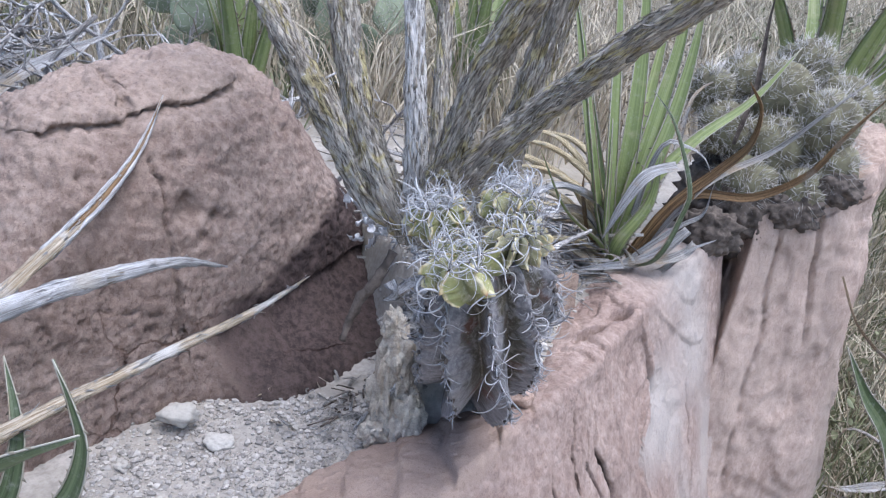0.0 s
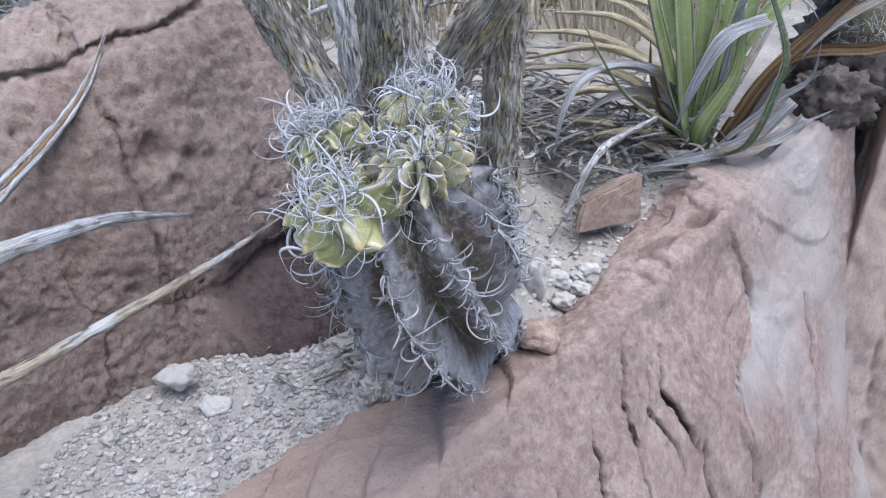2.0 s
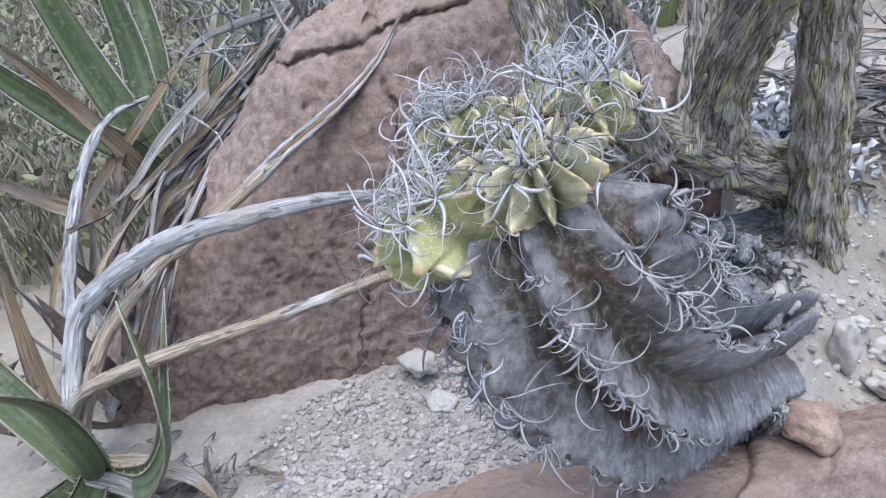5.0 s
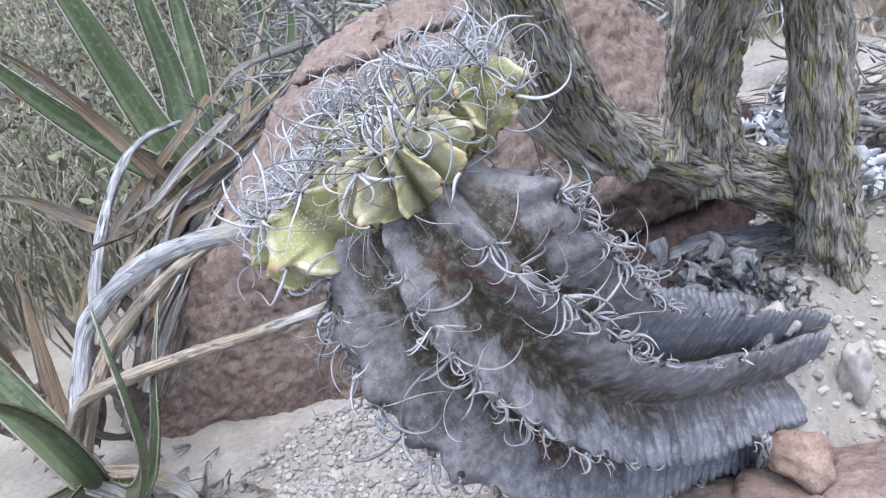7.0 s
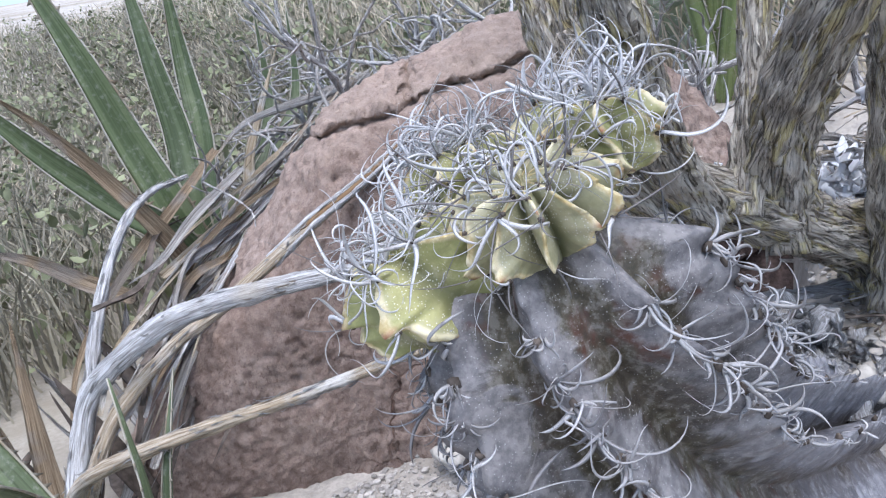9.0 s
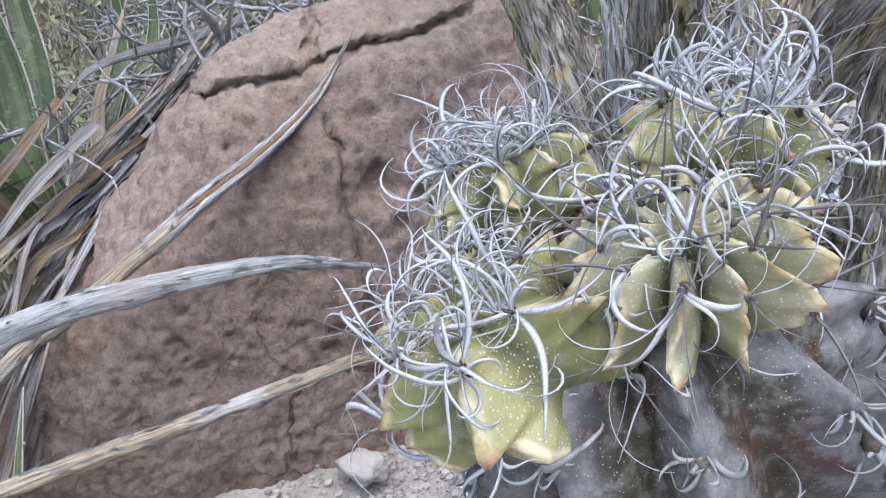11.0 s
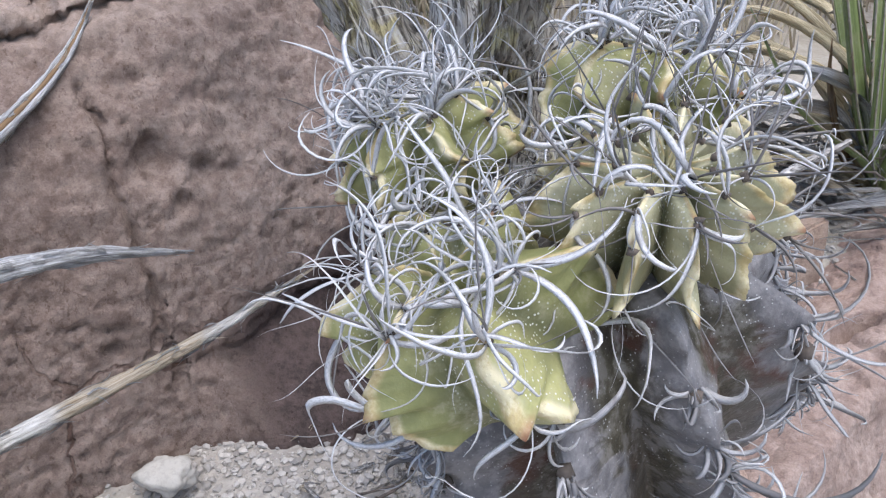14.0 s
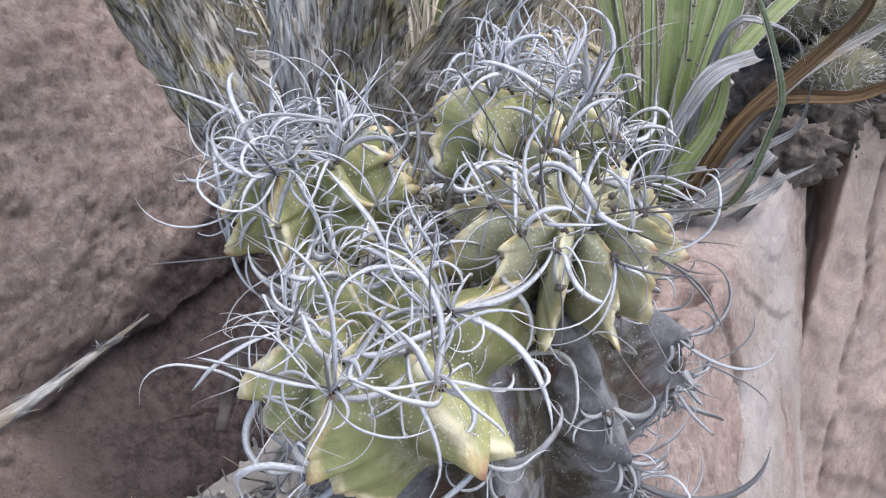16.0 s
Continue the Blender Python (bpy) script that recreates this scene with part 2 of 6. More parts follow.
def agave_material(name, a, b, c3):
    m, nt, p = material(name, 0.5, 0.4)
    long = noise_node(nt, 1, 5, 0.6, (5, 0.8, 1), "UV", 0.3)
    c = mix_node(nt, ramp_node(nt, long, 0.38, 0.62), a, b)
    blot = noise_node(nt, 28, 5, 0.65)
    c = mix_node(nt, ramp_node(nt, blot, 0.52, 0.7, 0, 0.6), c, c3)
    mid = noise_node(nt, 1, 4, 0.6, (14, 0.5, 1), "UV", 0.2)
    c = mix_node(nt, ramp_node(nt, mid, 0.50, 0.62, 0, 0.55), c, mix_node(nt, 1.0, c, (0.55, 0.60, 0.50), "MULTIPLY"))
    c = mix_node(nt, ramp_node(nt, random_node(nt), 0, 1, 0, 0.8), c, mix_node(nt, 1.0, c, (0.58, 0.62, 0.60), "MULTIPLY"))
    dust = noise_node(nt, 130, 5, 0.7)
    c = mix_node(nt, ramp_node(nt, dust, 0.50, 0.75, 0, 0.35), c, (0.42, 0.42, 0.38))
    nt.links.new(c, p.inputs["Base Color"])
    bump(nt, p, long, 0.3, 0.002)
    bump(nt, p, dust, 0.3, 0.0006)
    return m


M_AGAVE = agave_material("agave_green", (0.19, 0.24, 0.085), (0.32, 0.375, 0.15), (0.40, 0.40, 0.22))
M_AGAVE_DARK = agave_material("agave_grey_green", (0.075, 0.10, 0.05), (0.14, 0.18, 0.095), (0.17, 0.20, 0.13))
M_AGAVE_BLUE = agave_material("agave_blue_green", (0.07, 0.10, 0.042), (0.145, 0.185, 0.09), (0.19, 0.22, 0.13))
M_MARGIN = fibre_material("leaf_margin", (0.30, 0.28, 0.22), (0.54, 0.52, 0.47), (0.24, 0.19, 0.13), 0.52)


def old_cactus_material():
    """Slate-grey leathery skin, brown in the valleys, with thin ash-grey scurf on the ridges and wine-red or greenish bare places high up."""
    m, nt, p = material("leathery_cactus_skin", 0.50, 0.38)
    n = noise_node(nt, 26, 7, 0.62, distort=0.5)
    ridge, young, high = attr_node(nt, "ridge"), attr_node(nt, "young"), attr_node(nt, "high")
    fine = noise_node(nt, 210, 6, 0.68)
    c = mix_node(nt, ramp_node(nt, n, 0.36, 0.64), (0.075, 0.074, 0.084), (0.165, 0.165, 0.188))
    brown = noise_node(nt, 38, 5, 0.6, distort=0.7)
    c = mix_node(nt, times(nt, ramp_node(nt, ridge, 0.72, 0.10, 0.0, 1.0), ramp_node(nt, brown, 0.34, 0.58, 0.45, 0.95)), c, mix_node(nt, ramp_node(nt, fine, 0.35, 0.65), (0.062, 0.050, 0.040), (0.135, 0.112, 0.090)))
    g2 = noise_node(nt, 42, 5, 0.6, distort=0.6)
    c = mix_node(nt, times(nt, young, ramp_node(nt, g2, 0.40, 0.56, 0.35, 0.9)), c, mix_node(nt, ramp_node(nt, fine, 0.35, 0.65), (0.055, 0.050, 0.034), (0.13, 0.12, 0.075)))
    red = noise_node(nt, 34, 4, 0.55, distort=0.8)
    c = mix_node(nt, times(nt, ramp_node(nt, red, 0.53, 0.64, 0, 0.8), ramp_node(nt, young, 0.1, 0.6)), c, (0.115, 0.048, 0.036))
    crust_or_light = noise_node(nt, 52, 6, 0.62, distort=0.9)
    lift = nt.nodes.new("ShaderNodeMath")
    lift.operation = "MULTIPLY_ADD"
    lift.inputs[1].default_value = 0.46
    nt.links.new(ridge, lift.inputs[0])
    nt.links.new(crust_or_light, lift.inputs[2])
    plate = ramp_node(nt, lift.outputs[0], 0.70, 0.84)
    ash = mix_node(nt, ramp_node(nt, fine, 0.36, 0.64), (0.175, 0.177, 0.197), (0.33, 0.333, 0.358))
    c = mix_node(nt, times(nt, plate, ramp_node(nt, high, 0.0, 1.0, 0.55, 0.90)), c, ash)
    c = mix_node(nt, ramp_node(nt, fine, 0.48, 0.62, 0, 0.40), c, (0.34, 0.34, 0.355))
    c = mix_node(nt, ramp_node(nt, high, 0.3, 1.0, 0, 0.75), c, mix_node(nt, 1.0, c, (0.74, 0.69, 0.64), "MULTIPLY"))
    dust = spots_node(nt, 900)
    c = mix_node(nt, times(nt, ramp_node(nt, dust, 0.08, 0.20, 0.85, 0), ramp_node(nt, noise_node(nt, 70, 4, 0.6), 0.40, 0.54)), c, (0.62, 0.62, 0.62))
    nt.links.new(c, p.inputs["Base Color"])
    nt.links.new(ramp_node(nt, fine, 0.35, 0.65, 0.42, 0.68), p.inputs["Roughness"])
    bump(nt, p, plate, 0.6, 0.0005)
    bump(nt, p, fine, 0.6, 0.0010)
    bump(nt, p, noise_node(nt, 90, 5, 0.6), 0.4, 0.0016)
    return m


def green_cactus_material(name, low_tone, high_tone):
    """Yellow-green skin with white flecks, darker olive valleys and tan, here and there reddened, rib edges."""
    m, nt, p = material(name, 0.55, 0.35)
    n = noise_node(nt, 55, 6, 0.65)
    c = mix_node(nt, ramp_node(nt, n, 0.35, 0.65), low_tone, high_tone)
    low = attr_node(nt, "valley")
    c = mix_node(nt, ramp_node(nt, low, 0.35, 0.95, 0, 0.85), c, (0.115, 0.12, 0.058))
    grey = noise_node(nt, 110, 6, 0.7)
    c = mix_node(nt, ramp_node(nt, grey, 0.50, 0.66, 0, 0.6), c, (0.37, 0.355, 0.25))
    flecks = spots_node(nt, 1000)
    fn = noise_node(nt, 55, 4, 0.6)
    fleck = times(nt, ramp_node(nt, flecks, 0.16, 0.28, 1.0, 0), ramp_node(nt, fn, 0.44, 0.56, 0, 0.85))
    c = mix_node(nt, fleck, c, (0.78, 0.78, 0.72))
    ridge = attr_node(nt, "ridge")
    edge = mix_node(nt, ramp_node(nt, grey, 0.4, 0.6), (0.46, 0.36, 0.18), (0.74, 0.67, 0.46))
    c = mix_node(nt, ramp_node(nt, ridge, 0.84, 0.93, 0, 0.9), c, edge)
    tip = noise_node(nt, 70, 3, 0.5)
    chin = attr_node(nt, "tip")
    c = mix_node(nt, times(nt, ramp_node(nt, chin, 0.30, 0.75), ramp_node(nt, tip, 0.40, 0.56)), c, (0.27, 0.10, 0.055))
    nt.links.new(c, p.inputs["Base Color"])
    p.inputs["Subsurface Weight"].default_value = 0.08
    p.inputs["Subsurface Radius"].default_value = (0.003, 0.003, 0.001)
    p.inputs["Subsurface Scale"].default_value = 1.0
    bump(nt, p, fleck, 0.4, 0.0004)
    bump(nt, p, grey, 0.4, 0.0012)
    bump(nt, p, noise_node(nt, 260, 5, 0.7), 0.35, 0.0005)
    return m


M_OLD = old_cactus_material()
M_GREEN = green_cactus_material("green_cactus_skin", (0.235, 0.245, 0.10), (0.44, 0.425, 0.195))
M_GREEN_PALE = green_cactus_material("pale_cactus_skin", (0.29, 0.285, 0.17), (0.52, 0.49, 0.33))


def spine_material(name, a, b, brown):
    m, nt, p = material(name, 0.6, 0.35)
    c = mix_node(nt, island_node(nt), a, b)
    n = noise_node(nt, 120, 4, 0.6)
    c = mix_node(nt, ramp_node(nt, n, 0.58, 0.72, 0, 0.7), c, brown)
    long = noise_node(nt, 1, 3, 0.6, (7, 30, 1), "UV")
    c = mix_node(nt, ramp_node(nt, long, 0.4, 0.5, 0.45, 0), c, (0.20, 0.19, 0.19))
    nt.links.new(c, p.inputs["Base Color"])
    return m


M_SPINE = spine_material("papery_spine", (0.32, 0.32, 0.335), (0.76, 0.76, 0.78), (0.20, 0.185, 0.18))
M_SPINE_OLD = spine_material("old_spine", (0.18, 0.177, 0.185), (0.57, 0.567, 0.585), (0.10, 0.085, 0.08))
M_SPINE_DARK = spine_material("dark_spine", (0.09, 0.08, 0.08), (0.26, 0.25, 0.25), (0.07, 0.05, 0.045))
M_TWIG = bark_material("grey_twig", (0.40, 0.385, 0.38), (0.74, 0.73, 0.73), (0.40, 0.34, 0.28), 0.0)


def plain_noise(name, a, b, rough=0.8, scale=40, per_island=False):
    m, nt, p = material(name, rough, 0.25)
    c = mix_node(nt, ramp_node(nt, noise_node(nt, scale, 5, 0.65), 0.35, 0.65), a, b)
    if per_island:
        c = mix_node(nt, ramp_node(nt, island_node(nt), 0, 1, 0, 0.7), c, mix_node(nt, 1.0, c, (0.45, 0.45, 0.5), "MULTIPLY"))
    nt.links.new(c, p.inputs["Base Color"])
    bump(nt, p, noise_node(nt, scale * 6, 4, 0.6), 0.4, 0.001)
    return m


M_FLAKE = plain_noise("bark_flake", (0.27, 0.235, 0.19), (0.62, 0.58, 0.50), 0.9, 90, True)
M_GRASS = plain_noise("dry_grass", (0.46, 0.40, 0.29), (0.68, 0.61, 0.48), 0.8, 12, True)
M_WEED = plain_noise("dry_weed", (0.25, 0.235, 0.175), (0.44, 0.405, 0.315), 0.8, 12, True)
M_GRASS_GREEN = plain_noise("weed_green", (0.17, 0.19, 0.10), (0.31, 0.33, 0.20), 0.7, 12, True)
M_OPUNTIA = plain_noise("prickly_pear_skin", (0.20, 0.24, 0.16), (0.32, 0.37, 0.26), 0.6, 20)
M_WOOL = plain_noise("pale_spines", (0.46, 0.44, 0.40), (0.72, 0.70, 0.66), 0.7, 60, True)
M_HEDGEHOG = plain_noise("hedgehog_skin", (0.10, 0.09, 0.06), (0.20, 0.19, 0.12), 0.8, 40)
M_DEBRIS = plain_noise("dark_debris", (0.055, 0.046, 0.04), (0.15, 0.125, 0.108), 0.95, 60)
M_SCRAP = plain_noise("white_scrap", (0.50, 0.51, 0.54), (0.76, 0.77, 0.80), 0.75, 30)


# ---- building tools ----
def smooth(a, b, x):
    x = np.clip((np.asarray(x, float) - a) / (b - a), 0, 1)
    return x * x * (3 - 2 * x)


def thing(name, at, label, category, group="", kind=""):
    ob = new(name)
    ob.location = at
    ob.empty_display_size = 0.01
    return tagged(ob, label, category, group, kind)


def world_place(ob):
    p = Vector(ob.location)
    while ob.parent:
        ob = ob.parent
        p += Vector(ob.location)
    return p


def put(name, shape, mat, parent=None, label="", flat=False):
    """One mesh object. shape: verts (world metres), faces, and, where wanted, uv per vert and named values per vert."""
    verts, faces = np.asarray(shape[0], float), shape[1]
    uv = shape[2] if len(shape) > 2 else None
    extra = shape[3] if len(shape) > 3 else {}
    base = np.array(world_place(parent)) if parent else np.zeros(3)
    me = bpy.data.meshes.new(name)
    me.from_pydata((verts - base).tolist(), [], faces)
    if uv is not None:
        idx = np.empty(len(me.loops), np.int32)
        me.loops.foreach_get("vertex_index", idx)
        me.uv_layers.new(name="UVMap").data.foreach_set("uv", np.asarray(uv, np.float32)[idx].ravel())
    for key, values in extra.items():
        me.attributes.new(key, "FLOAT", "POINT").data.foreach_set("value", np.asarray(values, np.float32))
    if not flat:
        me.polygons.foreach_set("use_smooth", np.ones(len(me.polygons), bool))
    me.materials.append(mat)
    ob = new(name, me)
    if parent:
        ob.parent = parent
    return tagged(ob, label)


def merged(shapes):
    """Several shapes as one."""
    vs, fs, us, n = [], [], [], 0
    for s in shapes:
        vs.append(np.asarray(s[0], float))
        fs += [tuple(i + n for i in f) for f in s[1]]
        us.append(np.asarray(s[2], float) if len(s) > 2 and s[2] is not None else np.zeros((len(s[0]), 2)))
        n += len(s[0])
    return np.vstack(vs), fs, np.vstack(us)


def spline(points, n):
    """n places on a smooth line through the points."""
    p = np.asarray(points, float)
    if len(p) == 2:
        return p[0] + (p[1] - p[0]) * np.linspace(0, 1, n)[:, None]
    q = np.vstack([2 * p[0] - p[1], p, 2 * p[-1] - p[-2]])
    seg = np.r_[0, np.cumsum(np.linalg.norm(np.diff(p, axis=0), axis=1))]
    out = []
    for s in np.linspace(0, seg[-1], n):
        i = min(np.searchsorted(seg, s, "right") - 1, len(p) - 2)
        t = (s - seg[i]) / max(seg[i + 1] - seg[i], 1e-9)
        a, b, c, d = q[i:i + 4]
        out.append(0.5 * (2 * b + (c - a) * t + (2 * a - 5 * b + 4 * c - d) * t * t + (3 * b - a - 3 * c + d) * t ** 3))
    return np.array(out)


def frames(line, up):
    """Tangent, side and normal at each place of a line; the normal starts near up and is carried along."""
    tan = np.gradient(line, axis=0)
    tan /= np.linalg.norm(tan, axis=1)[:, None] + 1e-12
    side, norm = np.zeros_like(tan), np.zeros_like(tan)
    u = np.asarray(up, float)
    for i, t in enumerate(tan):
        u = u - t * (u @ t)
        if np.linalg.norm(u) < 1e-6:
            u = np.array((t[1], -t[0], 0.3)) - t * (np.array((t[1], -t[0], 0.3)) @ t)
        u /= np.linalg.norm(u)
        norm[i], side[i] = u, np.cross(t, u)
    return tan, side, norm


def grid_faces(rows, cols, closed, caps=False):
    f = []
    for i in range(rows - 1):
        for j in range(cols if closed else cols - 1):
            k = (j + 1) % cols
            f.append((i * cols + j, i * cols + k, (i + 1) * cols + k, (i + 1) * cols + j))
    if caps:
        f.append(tuple(range(cols - 1, -1, -1)))
        f.append(tuple((rows - 1) * cols + j for j in range(cols)))
    return f


def tube(points, radii, seg=10, n=24, rough=0.0, lumps=60.0, seed=0.0, up=(0, 0, 1), flat=1.0):
    """A tapering limb. rough: how far its skin is uneven, as a share of its radius."""
    line = spline(points, n)
    r = np.interp(np.linspace(0, 1, n), np.linspace(0, 1, len(radii)), radii)
    tan, side, norm = frames(line, up)
    length = np.r_[0, np.cumsum(np.linalg.norm(np.diff(line, axis=0), axis=1))]
    v, uv = [], []
    for i in range(n):
        for j in range(seg):
            a = 2 * math.pi * j / seg
            k = r[i]
            if rough:
                k *= 1 + rough * noise.noise(Vector((3 * math.cos(a) + seed, 3 * math.sin(a), length[i] * lumps)))
                k *= 1 + rough * 0.7 * noise.noise(Vector((8 * math.cos(a) + seed, 8 * math.sin(a), length[i] * lumps * 0.5)))
            v.append(line[i] + side[i] * k * math.cos(a) + norm[i] * k * flat * math.sin(a))
            uv.append((j / seg * 2 * math.pi * max(r), length[i]))
    return v, grid_faces(n, seg, True, True), uv


def blade_width(t, base=0.7):
    return (base + (1 - base) * np.minimum(1, t / 0.3)) * (1 - t ** 2.4) * 0.97 + 0.012


def blade(points, width, thick, channel, up=(0, 0, 1), n=18, m=6, twist=0.0, base=0.7, wave=0.0, seed=0.0):
    """A long leaf with a channelled upper side. Gives the leaf and the two edge lines."""
    line = spline(points, n)
    tan, side, norm = frames(line, up)
    t = np.linspace(0, 1, n)
    w = width / 2 * blade_width(t, base)
    v, uv, left, right = [], [], [], []
    for i in range(n):
        a = twist * t[i]
        s = side[i] * math.cos(a) + norm[i] * math.sin(a)
        u = norm[i] * math.cos(a) - side[i] * math.sin(a)
        wob = wave * width * noise.noise(Vector((seed, t[i] * 7, 0)))
        for j in range(m + 1):
            x = -1 + 2 * j / m
            v.append(line[i] + s * x * w[i] + u * (w[i] * channel * x * x + wob * x))
            uv.append((x * 0.5 + seed, t[i]))
        for j in range(m - 1, 0, -1):
            x = -1 + 2 * j / m
            v.append(line[i] + s * x * w[i] * 0.96 + u * (w[i] * channel * x * x + wob * x - thick * (1 - t[i] * 0.75) * (1 - x * x) ** 0.5))
            uv.append((x * 0.5 + seed + 3.3, t[i]))
        left.append(v[-2 * m])
        right.append(v[-m])
    return (v, grid_faces(n, 2 * m, True, True), uv), left, right, side


def margin(edge, side, sign, size, every, rng):
    """The pale horny rim of a leaf with its small hooked teeth."""
    shape = tube(edge, [size, size * 0.9, size * 0.5], 4, max(10, len(edge)))
    teeth = []
    line = spline(edge, 60)
    step = np.linalg.norm(np.diff(line, axis=0), axis=1).sum() / 59
    k = max(2, int(every / max(step, 1e-6)))
    for i in range(3, 54, k):
        out = side[min(len(side) - 1, int(i / 60 * len(side)))] * sign
        tan = line[i + 1] - line[i]
        tan = tan / np.linalg.norm(tan)
        h = size * rng.uniform(3.0, 5.0)
        c = line[i]
        w = tan * size * 2.0
        up = np.cross(tan, out) * size * 0.8
        teeth.append(([c - w, c + w, c + up, c - up, c + out * h - tan * h * rng.uniform(-0.3, 0.7)],
                      [(0, 2, 4), (2, 1, 4), (1, 3, 4), (3, 0, 4)]))
    return merged([shape, *teeth])


def lump(at, size, n=2, rough=0.25, seed=0.0, flat=False, freq=1.4):
    """A rounded stone."""
    bm = bmesh.new()
    bmesh.ops.create_icosphere(bm, subdivisions=n, radius=1)
    v = []
    for x in bm.verts:
        p = x.co.copy()
        q = p * freq + Vector((seed, seed * 1.7, -seed))
        k = 1 + rough * noise.noise(q) * 1.6 + rough * 0.5 * noise.noise(q * 3.1)
        cut = max(abs(p.x), abs(p.y), abs(p.z))
        k *= 0.8 + 0.2 / cut * 0.75
        v.append((at[0] + p.x * size[0] * k, at[1] + p.y * size[1] * k, at[2] + p.z * size[2] * k))
    bm.verts.ensure_lookup_table()
    f = [tuple(l.index for l in face.verts) for face in bm.faces]
    bm.free()
    return np.array(v), f


# ---- ground ----
ALONG, OUT = np.array((0.5, 0.866)), np.array((0.866, -0.5))


def ground_height(x, y):
    """The lie of the land: a dusty pocket, the bed behind it, the drop beside the slab and the slope beyond."""
    x, y = np.asarray(x, float), np.asarray(y, float)
    z = -0.038 + 0.0 * x
    edge = 0.625 + 0.095 * (1 - smooth(-0.085, -0.035, x))
    bed = smooth(edge, edge + 0.075, y) * np.maximum(smooth(-0.078, -0.046, x + 0.5 * np.clip(y - 0.84, 0, 0.2)), smooth(1.05, 1.5, y))
    right = smooth(0.0, 0.09, x)
    z = z + bed * (0.128 - 0.072 * right * (1 - smooth(0.85, 1.0, y)) - 0.035 * right * smooth(0.85, 1.0, y) - 0.025 * smooth(0.95, 1.2, y))
    far = np.hypot(x, y - 0.6)
    z = z + 0.035 * smooth(0.9, 1.4, y) + 0.13 * np.clip(far - 1.1, 0, 25)
    out = x * OUT[0] + y * OUT[1]
    drop = smooth(-0.290, -0.215 + 0.6 * np.clip(np.hypot(x - 0.3, y - 0.8) - 1.0, 0, 4), out)
    z = z * (1 - drop) + drop * (-0.55 + 0.05 * np.clip(far - 1.2, 0, 25))
    return z


def build_ground():
    fine = np.arange(-0.62, 0.621, 0.007)
    grow = 0.62 + np.cumsum(0.009 * 1.13 ** np.arange(68))
    ax = np.r_[-grow[::-1], fine, grow]
    X, Y = np.meshgrid(ax, ax + 0.62, indexing="xy")
    Z = ground_height(X, Y)
    v = np.stack([X, Y, Z], -1).reshape(-1, 3)
    near = np.hypot(v[:, 0], v[:, 1] - 0.6) < 2.5
    for i in np.nonzero(near)[0]:
        x, y, _ = v[i]
        v[i, 2] += 0.010 * noise.noise(Vector((x * 9, y * 9, 0))) + 0.004 * noise.noise(Vector((x * 34, y * 34, 1))) + 0.0018 * noise.noise(Vector((x * 110, y * 110, 2)))
    n = len(ax)
    ob = put("ground", (v, grid_faces(n, n, False)), M_SOIL)
    tagged(ob, "pale dusty soil ground with fine grit", "ground", kind="structure")


build_ground()

# ---- rocks ----
SIDE = np.array((0.671, 0.742))
FACE = np.array((0.742, -0.671))


